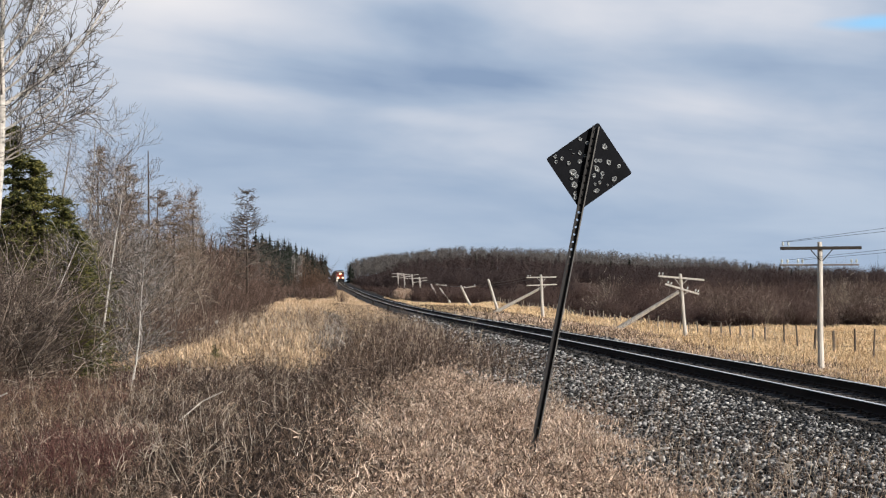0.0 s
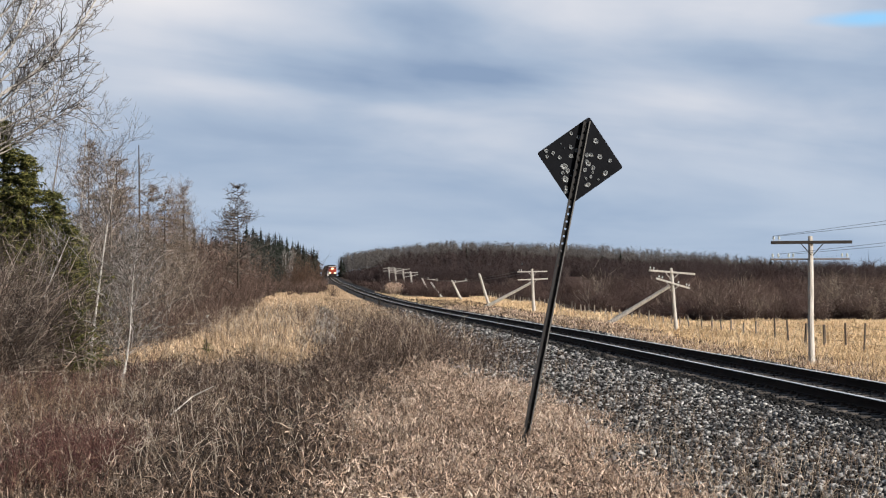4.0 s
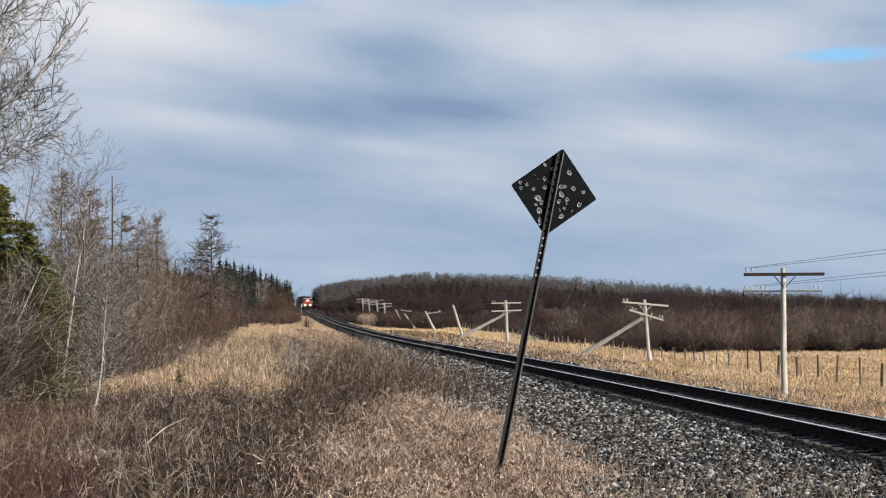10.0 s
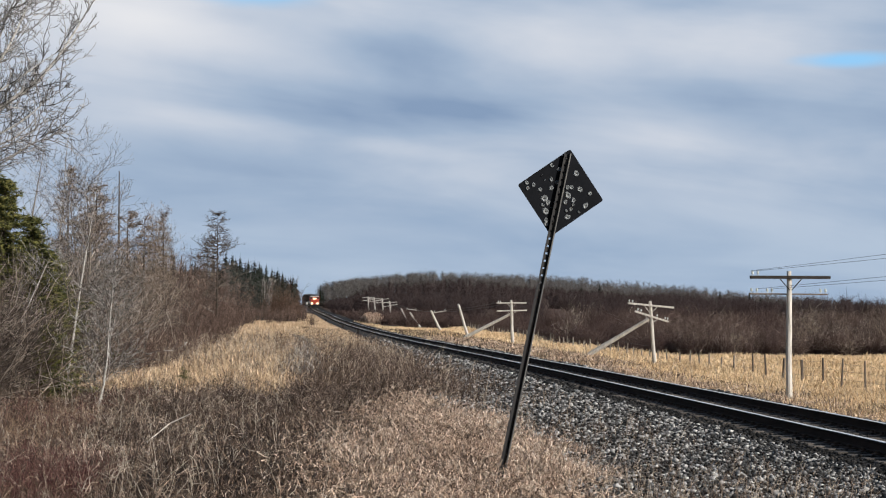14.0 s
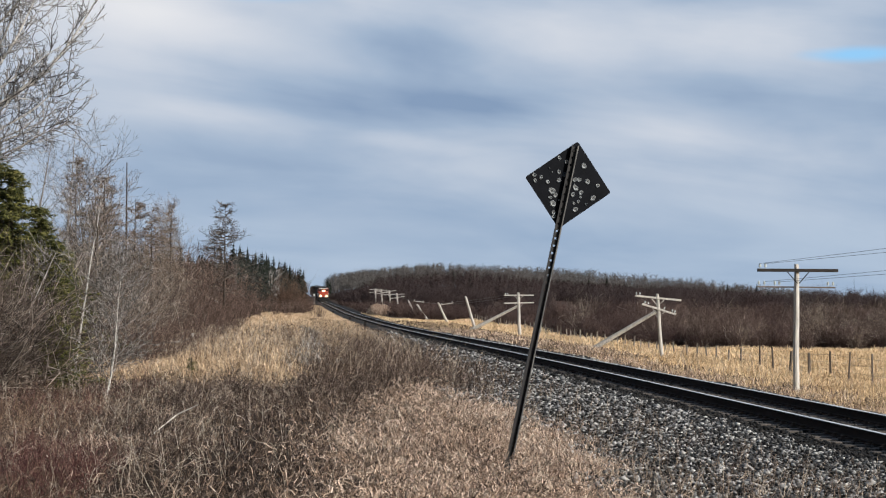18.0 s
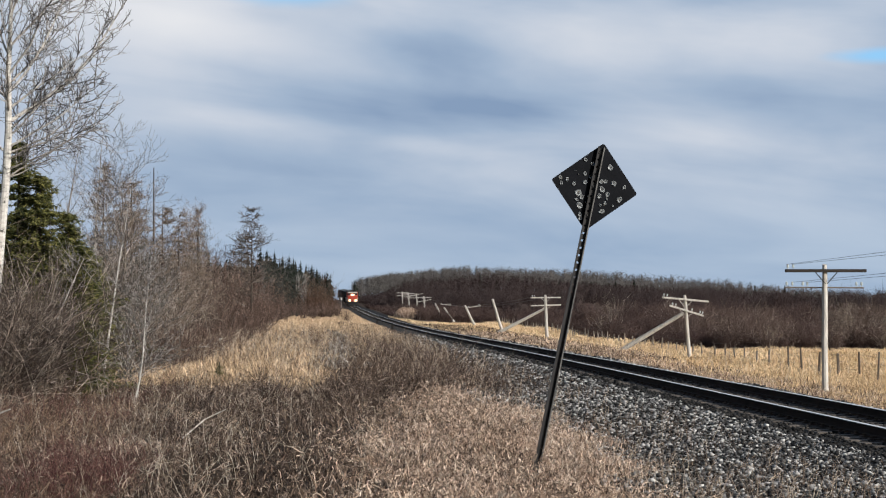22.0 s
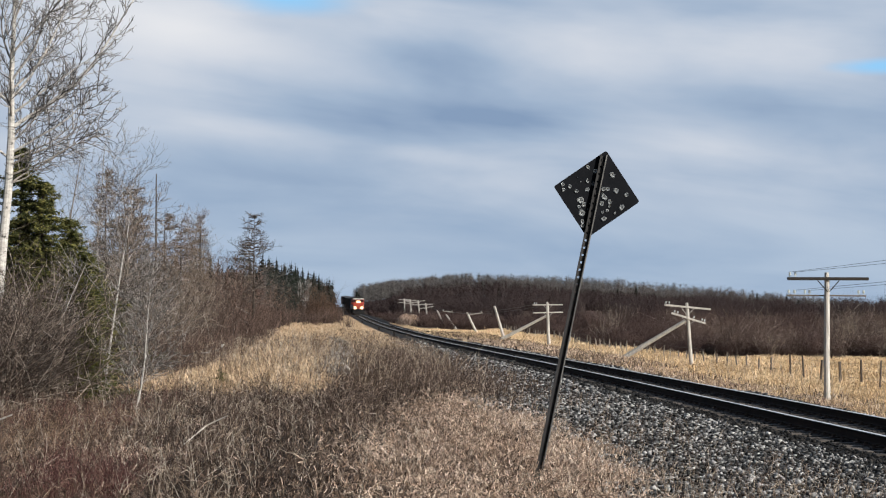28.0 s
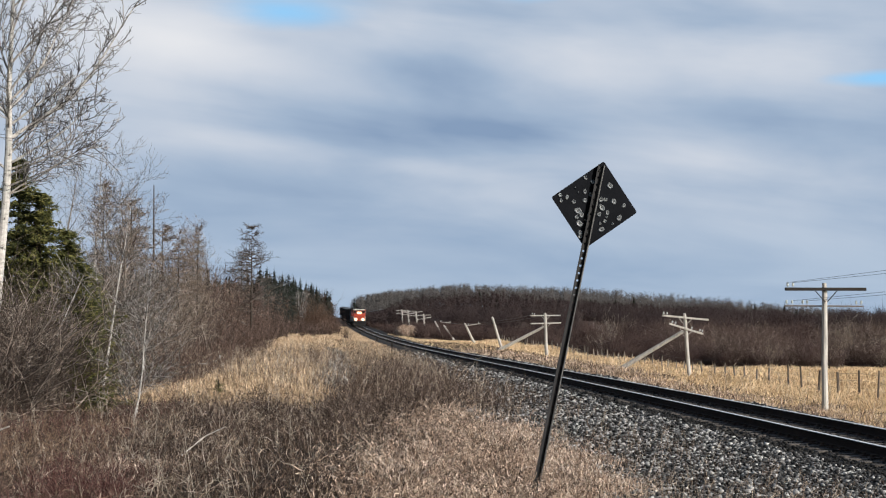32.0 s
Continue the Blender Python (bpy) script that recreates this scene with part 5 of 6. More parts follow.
    for k in range(8):
        bare_tree(near.uniform(-7.8, -4.9), near.uniform(49, 63), near.uniform(3.2, 5.4), 0.035, 200 + k, M_BIRCH_THIN if k % 3 == 0 else M_BARK, M_TWIG_PALE if k % 3 == 0 else M_TWIG_GREY,
                  "slender bare sapling in the thicket", limbs=20, low=0.2, lean=(near.uniform(-0.05, 0.12), 0), kids=(4, 7))
    rng = np.random.default_rng(70)

    def spots(n, x0, x1, y0, y1):
        return np.stack([rng.uniform(x0, x1, n), rng.uniform(y0, y1, n)], 1)

    put = random.Random(71)
    for k in range(34):
        y = put.uniform(31, 42)
        x = -0.195 * y - 0.3 + put.random() ** 0.8 * (0.195 * y - (5.5 if k % 4 else 4.3))
        # highlit stems over twigs, every other bush with the shade-dark ones
        bush(x, y, put.uniform(2.3, 3.5) - 0.8 * max(0.0, x + 6.2), 46, 0.0135, 300 + k, M_EDGE, (M_TWIG_DARK, M_TWIG_GREY)[k % 2], "leafless grey-brown bush with crooked stems", 0.5, 5, 0.34)
    for k in range(22):
        bush(put.uniform(-8.2, -4.7), put.uniform(48, 62), put.uniform(2.6, 3.7), 32, 0.015, 340 + k, M_EDGE, M_TWIG_GREY, "tall leafless grey bush below the trees", 0.3)
    brush("brush_thicket", spots(70, -12, -5.2, 56, 82), 3.4, 26, 0.014, 72, M_TWIG_GREY, "dense grey leafless brush below the trees", 0.3, 4)
    brush("brush_thicket", spots(60, -5.6, -3.5, 45, 78), 1.35, 20, 0.010, 173, M_TWIG_RED, "reddish-brown brush along the wood's edge", 0.35, 4)
    brush("brush_thicket", spots(60, -5.8, -3.7, 78, 130), 2.0, 18, 0.014, 174, M_TWIG_RED, "reddish-brown brush along the wood's edge", 0.32, 3)
    brush("brush_thicket", spots(150, -13, -4.6, 80, 150), 3.2, 20, 0.019, 73, M_TWIG_RED, "reddish-brown brush along the wood's edge", 0.28, 3)
    brush("brush_thicket", spots(170, -22, -4.2, 150, 330), 4.0, 16, 0.034, 74, M_TWIG_RED, "reddish-brown brush along the wood's edge", 0.28, 3)
    brush("low_brush", np.stack([rng.uniform(-5.4, -3.3, 46), rng.uniform(46, 105, 46)], 1), 0.95, 16, 0.008, 178, M_TWIG_RED, "low reddish brush at the edge of golden grass", 0.4, 4, 0.25)
    bush(-0.24, 70.0, 1.0, 60, 0.007, 75, M_ORANGE, M_TWIG_RED, "small rusty bush in golden grass", 0.3, 4, 0.12)
    bush(-0.9, 248.0, 5.6, 130, 0.026, 176, M_ORANGE, M_ORANGE, "rusty orange bush beside the far line", 0.26, 6, 0.14)
    bush(0.9, 256.0, 4.6, 90, 0.026, 177, M_ORANGE, M_ORANGE, "rusty orange bush beside the far line", 0.24, 6, 0.14)
    # weed mounds in the shade-dark colour, for a shadowed spot
    for k, (x, y, h) in enumerate(((0.1, 27.2, 0.85), (0.85, 28.6, 0.75), (-0.75, 28.4, 0.8), (0.4, 30.2, 0.8), (-1.6, 26.0, 0.6), (1.4, 31.5, 0.7))):
        bush(x, y, h, 110, 0.0055, 180 + k, M_TANGLE, M_TANGLE, "low mound of dead grey weeds, coloured dark as shade", 0.75, 5, 0.3)
    thicket("bush", spots(30, -5, 3.5, 210, 330), 2.6, 40, 0.02, 83, M_TWIG_RED, "reddish-brown bushes closing the old track", 0.25)
    brush("dogwood", spots(40, -2.65, -1.7, 13.2, 17.6), 0.5, 18, 0.0042, 76, M_DOGWOOD, "red dogwood stems among dead weeds", 0.4, 3)
    brush("dogwood", spots(14, -4.6, -2.2, 21, 31), 0.7, 20, 0.005, 77, M_DOGWOOD, "red dogwood stems among dead weeds", 0.4, 3)
    brush("weed_brush", spots(130, -6.5, -1.0, 13, 36), 0.45, 18, 0.006, 78, M_EDGE, "tangled pale brown weeds and twigs", 1.0, 3, 0.5)
    brush("grey_shrub", spots(9, -1.9, -0.6, 14.0, 18.5), 0.62, 4, 0.0055, 186, M_SEED, "pale grey branching stems standing in dark weeds", 0.4, 4, 0.24, 2)
    brush("grey_shrub", spots(9, -2.6, 0.8, 19, 29), 0.6, 3, 0.006, 187, M_SEED, "pale grey branching stems standing in dark weeds", 0.3, 3, 0.2, 2)
    brush("dead_fern", spots(46, -5.2, -2.6, 19, 30), 0.55, 18, 0.006, 87, M_RUST, "rusty dead ferns and leaves among weeds", 0.8, 3, 0.3)
    brush("dead_fern", spots(30, -3.6, -1.6, 12, 16), 0.4, 18, 0.005, 88, M_RUST, "rusty dead ferns and leaves among weeds", 0.8, 3, 0.3)
    # tangles in the shade-dark colour, set where the foreground is in shadow
    brush("weed_brush", spots(60, -1.6, 0.9, 23, 34), 0.45, 20, 0.006, 79, M_TANGLE, "tangle of dead weeds, coloured dark as shade", 0.9, 3, 0.45)
    brush("weed_brush", spots(110, -2.0, 0.9, 12, 27), 0.34, 20, 0.005, 86, M_TANGLE, "tangle of dead weeds, coloured dark as shade", 1.0, 3, 0.5)
    brush("weed_brush", spots(60, -5.5, -0.6, 17, 36), 0.45, 18, 0.006, 84, M_TANGLE, "tangle of dead weeds, coloured dark as shade", 0.9, 3, 0.45)
    thicket("weed_brush", spots(70, 1.6, 4.2, 34, 70), 0.6, 26, 0.006, 85, M_TANGLE, "tangle of dead weeds, coloured dark as shade", 0.45)
    # wood on both sides of the far line
    n = 520
    y = rng.uniform(95, 260, n)
    x = rng.uniform(-5.2, -5.0, n) - rng.random(n) * y * 0.13
    far_bare("thicket_wood", x, y, rng.uniform(4.2, 7.2, n), 82, M_TWIG_RED, "reddish-brown bare wood behind larches", 44, 0.022, 0.24)
    n = 1000
    y = rng.uniform(250, 680, n)
    x = np.minimum(rng.uniform(-85, 4, n), np.interp(y, [250, 400, 500, 680], [-9, -4, 0.5, 4.5]))
    far_conifers("spruce_wood", x, y, rng.uniform(7.2, 11.4, n), rng.uniform(2.4, 4.2, n), 80, M_FAR_SPRUCE, "dark far spruces along the line")
    n = 520
    y = rng.uniform(220, 620, n)
    x = np.minimum(rng.uniform(-75, 4, n), np.interp(y, [220, 400, 500, 680], [-9, -4, 0.0, 4.0]))
    far_bare("aspen_wood", x, y, rng.uniform(6.5, 10.4, n), 81, M_FAR_ASPEN, "pale bare aspens among far spruces", 40, 0.04)
    n = 150
    y = rng.uniform(330, 430, n)
    x = -2.6 - rng.random(n) * 16
    far_bare("aspen_stand", x, y, rng.uniform(6.5, 9.2, n), 182, M_TWIG_PALE, "white-stemmed bare aspens before dark spruces", 30, 0.055, 0.16)


def build_right_wood():
    rng = np.random.default_rng(90)

    def spots(n, x0, x1, y0, y1):
        return np.stack([rng.uniform(x0, x1, n), rng.uniform(y0, y1, n)], 1)

    def mounds(n, x0, x1, y0, y1):
        """Spots that gather in rounded stands."""
        c = spots(max(8, n // 7), x0, x1, y0, y1)
        return c[rng.integers(0, len(c), n)] + rng.normal(0, 1.6 + y0 * 0.006, (n, 2))

    edge = np.stack([rng.uniform(25.5, 60, 150), rng.uniform(123, 134, 150)], 1)
    line = rng.uniform(126, 250, 110)
    edge = np.concatenate([edge, np.stack([26.3 + 1.2 * np.sin(line * 0.11) + rng.random(110) * 5, line], 1)])
    thicket("willow_brush", edge, 1.5, 40, 0.016, 99, M_BRUSH, "low reddish-brown brush at the field's edge", 0.45, 5)
    behind = np.stack([rng.uniform(15, 30, 200), rng.uniform(232, 335, 200)], 1)
    behind = behind[behind[:, 1] > np.interp(behind[:, 0], [15, 17, 26], [262, 236, 240])]
    front = random.Random(193)
    for k in range(18):
        x = 28.5 + 1.35 * k + front.uniform(-1.0, 1.0)
        bush(x, front.uniform(123.5, 130) + (4 if k % 3 == 0 else 0), front.uniform(1.6, 2.7), 70, 0.017, 480 + k, (M_EDGE, M_WILLOW, M_BRUSH)[k % 3], (M_WILLOW, M_EDGE, M_WILLOW)[k % 3],
             "rounded pale brown willow bush at the field's edge", 0.6, 4, 0.22)
    verge = np.stack([rng.uniform(12.6, 16.5, 120), rng.uniform(286, 470, 120)], 1)
    thicket("lineside_brush", verge, 1.1, 26, 0.03, 192, M_BRUSH, "low dark brush beside the far line", 0.5, 5)
    thicket("willow_brush", behind, 2.0, 30, 0.03, 191, M_BRUSH, "dark reddish brush round old telegraph poles", 0.4, 5)
    thicket("willow_brush", mounds(200, 30, 70, 126, 165), 2.2, 36, 0.019, 91, M_BRUSH, "reddish-brown willow brush beyond the field", 0.3)
    put = random.Random(190)
    for k in range(64):
        y = put.uniform(128, 215)
        x = put.uniform(0.235, 0.40) * y if k % 3 else put.uniform(0.16, 0.40) * y
        if x < 28:
            continue
        h = put.uniform(1.9, 2.9) * (1 + (y - 128) / 180)
        bush(x, y, h, 80, 0.022, 400 + k, (M_BRUSH, M_WILLOW, M_BRUSH, M_EDGE)[k % 4] , (M_WILLOW, M_WILLOW, M_BRUSH, M_TWIG_GREY)[k % 4], "rounded leafless willow bush beyond the field", 0.62, 4, 0.2)
    thicket("willow_brush", mounds(380, 27, 110, 160, 260), 3.0, 28, 0.03, 92, M_BRUSH, "reddish-brown willow brush beyond the field", 0.3)
    thicket("willow_brush", mounds(600, 23, 170, 250, 430), 4.4, 22, 0.055, 93, M_FAR_BROWN, "dark brown brush below the wood", 0.28)
    side = mounds(320, 15, 40, 330, 660)
    side = side[(side[:, 0] > 23) | ((side[:, 1] > 430) & (side[:, 0] > 13.5))]
    thicket("lineside_brush", side, 3.4, 24, 0.06, 97, M_FAR_BROWN, "dark brush beside the far line", 0.3)
    n = 2000
    y = rng.uniform(400, 780, n)
    x = 12 + rng.random(n) * (y * 0.30)
    x = np.maximum(x, np.interp(y, [400, 800], [20, 16]))
    h = rng.uniform(4, 7, n) * np.interp(x / y, [0.035, 0.05, 0.10, 0.17, 0.3], [0.5, 1.15, 1.2, 0.75, 0.5])
    far_bare("brown_wood", x, y, h, 94, M_FAR_BROWN, "dark brown bare wood beyond the field", 44, 0.055, 0.34)
    n = 3400
    y = rng.uniform(680, 900, n)
    x = 16 + rng.random(n) * 290
    far_bare("aspen_wood", x, y, rng.uniform(9.6, 11.2, n) + np.clip((70 - x) / 40, 0, 1) * 0.3, 95, M_FAR_ASPEN, "grey bare aspens on the far ridge", 54, 0.06, 0.3)
    n = 9
    far_bare("aspen_clump", 0.243 * 430 + rng.normal(0, 2.2, n), 430 + rng.normal(0, 3, n), rng.uniform(5.5, 8, n), 89, M_FAR_ASPEN, "pale grey aspen clump standing out of dark brush", 60, 0.045, 0.3)
    n = 18
    y = rng.uniform(420, 820, n)
    x = 18 + rng.random(n) ** 0.8 * y * 0.3
    far_conifers("spruce_wood", x, y, rng.uniform(3, 8.0, n), rng.uniform(1.2, 2.6, n), 96, M_FAR_SPRUCE, "scattered dark spruces in the far wood")
    far_conifers("spruce_wood", np.array([13.3, 14.6]), np.array([668.0, 680.0]), np.array([8.6, 6.5]), np.array([2.6, 2.0]), 98, M_FAR_SPRUCE, "lone dark spruces by the far line")


def curls(p, d, length, w, rng, m=4, wob=0.55, droop=-0.12):
    """Crinkled ribbons of dead leaf and broken stem: they start at p and bend as they go."""
    n = len(p)
    path = wander(rng, p, d, length, m, wob, droop)
    side = np.cross(path[:, -1] - path[:, 0], rng.normal(0, 1, (n, 3)))
    side *= (w / 2)[:, None] / (np.linalg.norm(side, axis=1, keepdims=True) + 1e-9)
    wide = np.linspace(1, 0.35, m)[None, :, None]
    v = np.stack([path - side[:, None] * wide, path + side[:, None] * wide], 2).reshape(-1, 3)
    t = [q for i in range(m - 1) for q in ([2 * i, 2 * i + 1, 2 * i + 3], [2 * i, 2 * i + 3, 2 * i + 2])]
    return v, (np.arange(n)[:, None, None] * 2 * m + np.array(t)).reshape(-1, 3)


def clumped(x, y, s=1.0):
    return 0.5 + 0.25 * np.sin(x * 2.1 * s + 1.7 * np.sin(y * 1.3 * s)) + 0.25 * np.sin(y * 2.6 * s + 2.1 * np.sin(x * 1.7 * s + 1))


def grass(name, rng, n, y0, y1, x0, x1, h, w, mat, label, lean=0.8, keepf=None):
    y = y0 * (y1 / y0) ** rng.random(n)
    lo, hi = np.maximum(x0, -0.215 * y - 0.8), np.minimum(x1, 0.37 * y + 0.8)
    ok = hi > lo
    y, lo, hi = y[ok], lo[ok], hi[ok]
    x = lo + (hi - lo) * rng.random(len(y))
    if keepf is not None:
        k = rng.random(len(x)) < keepf(x, y)
        x, y = x[k], y[k]
    bare = (np.abs(x - np.interp(y, [44, 90], [0.55, 0.95]) - 0.15 * np.sin(y * 0.2)) < 0.62) & (y > 46) & (y < 140) & (rng.random(len(x)) < np.interp(y, [46, 56, 125, 140], [0.4, 0.97, 0.97, 0.6]))
    bare |= (np.abs(x - 2.1) < 0.4) & (y > 15.4) & (y < 17.1) & (rng.random(len(x)) < 0.6)
    x, y = x[~bare], y[~bare]
    m = len(x)
    c = clumped(x, y)
    p = np.stack([x, y, land(x, y) - 0.02], 1)
    hh = h * (0.55 + 0.6 * c) * rng.uniform(0.5, 1.2, m)
    ww = w * rng.uniform(0.6, 1.4, m) * np.maximum(1, y / 40.0)
    return stuff(name, [blades(p, hh, ww, lean * rng.uniform(0.2, 2.0, m), rng)], mat, label, "grass")


def in_field(x, y):
    """1 on the open field, 0 where the brush beyond it begins."""
    return np.clip((np.interp(x, [12, 14, 16, 26], [300, 240, 226, 236]) + 4 * np.sin(x * 1.7) - y) / 6.0, 0, 1) * np.maximum(np.clip((25.2 + 1.2 * np.sin(y * 0.11) + 0.8 * np.sin(y * 0.37) - x) / 1.0, 0, 1), np.clip((122 + 2.5 * np.sin(x * 0.6) - y) / 3.0, 0, 1))


def shade_patch(x, y):
    """Thins the pale grass in a patch, so that shade-dark weeds imitate a shadow there."""
    return 1 - 0.95 * np.exp(-((x + 0.1 - 0.05 * (y - 26)) / 1.15) ** 2 - ((y - 26.0) / 3.6) ** 2)


def build_grass():
    rng = np.random.default_rng(100)
    grass("tan_grass", rng, 190000, 11, 42, -7.0, 4.6, 0.25, 0.0095, M_TAN, "dry pinkish-tan grass round the sign", 1.1,
          keepf=lambda x, y: shade_patch(x, y) * np.clip((edge_x(y) + 0.3 - x) / 0.8, 0, 1) * np.maximum(np.clip((x - 0.1 * (y - 15) + 0.4 * np.sin(y * 0.7) + 0.3 * np.sin(y * 1.9)) / 0.9, 0, 1), np.clip(clumped(x, y, 0.7) * 1.8 - 1.1, 0.03, 0.6) * np.where(x < -1.5, 1.0, 0.35)) * np.clip(0.1 + 1.3 * clumped(x, y, 0.9), 0, 1) * np.clip(0.25 + 1.3 * clumped(x, y, 0.45), 0, 1) * np.clip((38 - y) / 8, 0, 1))
    grass("dead_weeds", rng, 95000, 11, 60, -7.0, 4.2, 0.24, 0.011, M_WEED, "dead grey-brown weeds and grass", 1.15,
          keepf=lambda x, y: np.clip((edge_x(y) - x) / 0.8, 0, 1) * np.where((x > -2.2) & (x < 0.2) & (y < 27), 0.55, np.where((x > -0.3) & (y < 24), 0.4, 1.0)) * np.clip(2.2 * clumped(x + 3, y, 1.3) - 0.5, 0.03, 1))
    grass("golden_grass", rng, 120000, 33, 260, -5.0, 1.6, 0.47, 0.017, M_GOLD, "tall golden dry grass on the bank",
          keepf=lambda x, y: np.clip((y - 34 - 2 * np.sin(x * 1.3)) / 5, 0, 1) * np.clip((0.3 + 0.5 * np.sin(y * 0.25) + 0.4 * np.sin(y * 0.83) - x) / 0.9, 0, 1))
    grass("golden_grass", rng, 90000, 58, 420, -0.2, 6.6, 0.36, 0.012, M_GOLD, "short golden dry grass along the old track",
          keepf=lambda x, y: np.clip((y - 58 - 12 * np.clip(x - 1.5, 0, 3)) / 22, 0, 1) * np.where((x > 0.1) & (x < 1.7) & (y < 125), 0.4, 1.0) * np.clip((edge_x(y) + 0.3 - x) / 0.8, 0, 1))
    grass("dead_weeds", rng, 80000, 36, 200, 0.5, 7.5, 0.35, 0.010, M_WEED, "dead grey-brown weeds beside the ballast",
          keepf=lambda x, y: np.clip((y - 34) / 15, 0, 1) * np.clip((7.0 - x) / 3, 0, 1) * np.where((x < 1.7) & (y > 55), 0.25, 1.0))
    grass("field_grass", rng, 230000, 36, 430, 11.6, 46, 0.34, 0.015, M_FIELD, "tall golden dry grass of the open field",
          keepf=lambda x, y: np.clip((x - 11.4) / 1.5, 0, 1) * in_field(x, y) * np.where(y < 130, np.clip(0.35 + (x - 15.5 - 1.2 * np.sin(y * 0.21)) / 4.0, 0.35, 1), 1.0))
    grass("field_grass", rng, 26000, 84, 330, 22.2, 26.5, 0.62, 0.015, M_FIELD, "rank golden grass along the fence", keepf=in_field)
    grass("field_weeds", rng, 42000, 38, 200, 11.8, 19, 0.45, 0.013, M_WEED, "brown dead weeds at the field's near side",
          keepf=lambda x, y: np.clip(2.2 * clumped(x, y, 0.5) - 0.5, 0.1, 1))
    grass("field_weeds", rng, 70000, 38, 150, 11.8, 18.5, 0.4, 0.013, M_TAN, "pinkish-tan grass at the field's near side",
          keepf=lambda x, y: np.clip(1.8 * clumped(x + 2, y, 0.4) - 0.3, 0.1, 1))
    # curled dead leaves caught among the stems
    for mat, n, y0, y1, x0, x1, label in ((M_TAN, 26000, 11, 40, -0.8, 4.3, "curled tan leaves among dry grass"), (M_WEED, 24000, 11, 48, -7, 4.0, "curled grey leaves among dead weeds")):
        y = y0 * (y1 / y0) ** rng.random(n)
        x = rng.uniform(x0, x1, n)
        k = (rng.random(n) < np.clip((edge_x(y) + 0.2 - x) / 0.8, 0, 1)) & (x > -0.215 * y - 0.8)
        if mat is M_TAN:
            k &= rng.random(n) < shade_patch(x, y) * np.clip((x - 0.1 * (y - 15) + 0.4 * np.sin(y * 0.7)) / 0.9, 0.05, 1)
        x, y = x[k], y[k]
        m = len(x)
        p = np.stack([x, y, land(x, y) + rng.random(m) ** 1.4 * 0.30], 1)
        stuff("dead_leaves", [blades(p, rng.uniform(0.04, 0.10, m), rng.uniform(0.005, 0.011, m) * np.maximum(1, y / 30), rng.uniform(0.6, 2.2, m), rng)], mat, label, "leaves")
    # broken stems and crinkled leaves that lie in heaps
    for mat, n, x0, x1, y0, y1, top, label in ((M_TAN, 60000, -1.2, 4.4, 11, 34, 0.22, "crinkled tan stems lying among dry grass"), (M_WEED, 52000, -7.0, 2.4, 11, 40, 0.26, "crinkled brown stems lying among weeds"),
                                               (M_EDGE, 9000, -6.5, 2.0, 11.5, 36, 0.3, "pale broken twigs lying among weeds")):
        y = y0 * (y1 / y0) ** rng.random(n)
        lo = np.maximum(x0, -0.215 * y - 0.6)
        x = lo + (x1 - lo) * rng.random(n)
        k = rng.random(n) < np.clip((edge_x(y) + 0.3 - x) / 0.7, 0, 1) * np.clip(2.4 * clumped(x, y, 1.9) - 0.8, 0.02, 1)
        # two more patches thinned so that shade-dark weeds and ground show
        k &= ~((x < -0.3) & (x > -1.9) & (y < 17) & (rng.random(n) < 0.5))
        k &= rng.random(n) > 0.65 * np.exp(-((x + 0.5) / 1.3) ** 2 - ((y - 20.5) / 4.5) ** 2)
        if mat is M_TAN:
            k &= rng.random(n) < shade_patch(x, y) * np.clip((x - 0.09 * (y - 15) + 0.5 + 0.4 * np.sin(y * 0.7)) / 0.9, 0.08, 1)
        x, y = x[k], y[k]
        m = len(x)
        p = np.stack([x, y, land(x, y) + rng.random(m) ** 1.5 * top * (0.4 + clumped(x, y, 1.5))], 1)
        d = np.stack([rng.normal(0, 1, m), rng.normal(0, 1, m), rng.normal(0.9, 0.7, m)], 1)
        stuff("dead_stems", [curls(p, d, rng.uniform(0.05, 0.19, m), rng.uniform(0.005, 0.011, m) * np.maximum(1, y / 26), rng)], mat, label, "weeds")
    # single taller stalks
    for mat, n, y0, y1, x0, x1, h in ((M_STALK, 600, 12, 44, -6, 4.3, 0.5), (M_SEED, 160, 14, 36, -5.5, 0.6, 0.7), (M_STALK, 260, 13, 40, 3.2, 6.0, 0.45), (M_STALK, 420, 12, 19, 2.8, 6.6, 0.42), (M_WEED, 500, 14, 30, 3.4, 6.2, 0.36), (M_STALK, 900, 40, 110, -4.5, 5, 0.9), (M_SEED, 220, 42, 70, -5, 0.5, 0.85), (M_WEED, 1500, 38, 90, -4.5, 3, 0.7), (M_STALK, 700, 45, 110, 12.5, 30, 0.9)):
        y = y0 * (y1 / y0) ** rng.random(n)
        x = rng.uniform(x0, x1, n)
        p = np.stack([x, y, land(x, y) - 0.02], 1)
        hh = h * rng.uniform(0.5, 1.2, n)
        top = p + np.stack([rng.normal(0, 0.3, n) * hh, rng.normal(0, 0.3, n) * hh, hh * 0.95], 1)
        r = 0.0034 * np.maximum(1, y / 26)
        arr = [spikes(p, top, r)]
        for _ in range(5):
            s = rng.uniform(0.45, 0.95, n)[:, None]
            q = p + (top - p) * s
            e = np.stack([rng.normal(0, 0.5, n), rng.normal(0, 0.5, n), rng.uniform(0.4, 1, n)], 1)
            arr.append(spikes(q, q + e * (hh * rng.uniform(0.1, 0.25, n))[:, None], r * 0.7))
        stuff("dry_stalks", arr, mat, "tall dry branching weed stalks", "weeds")


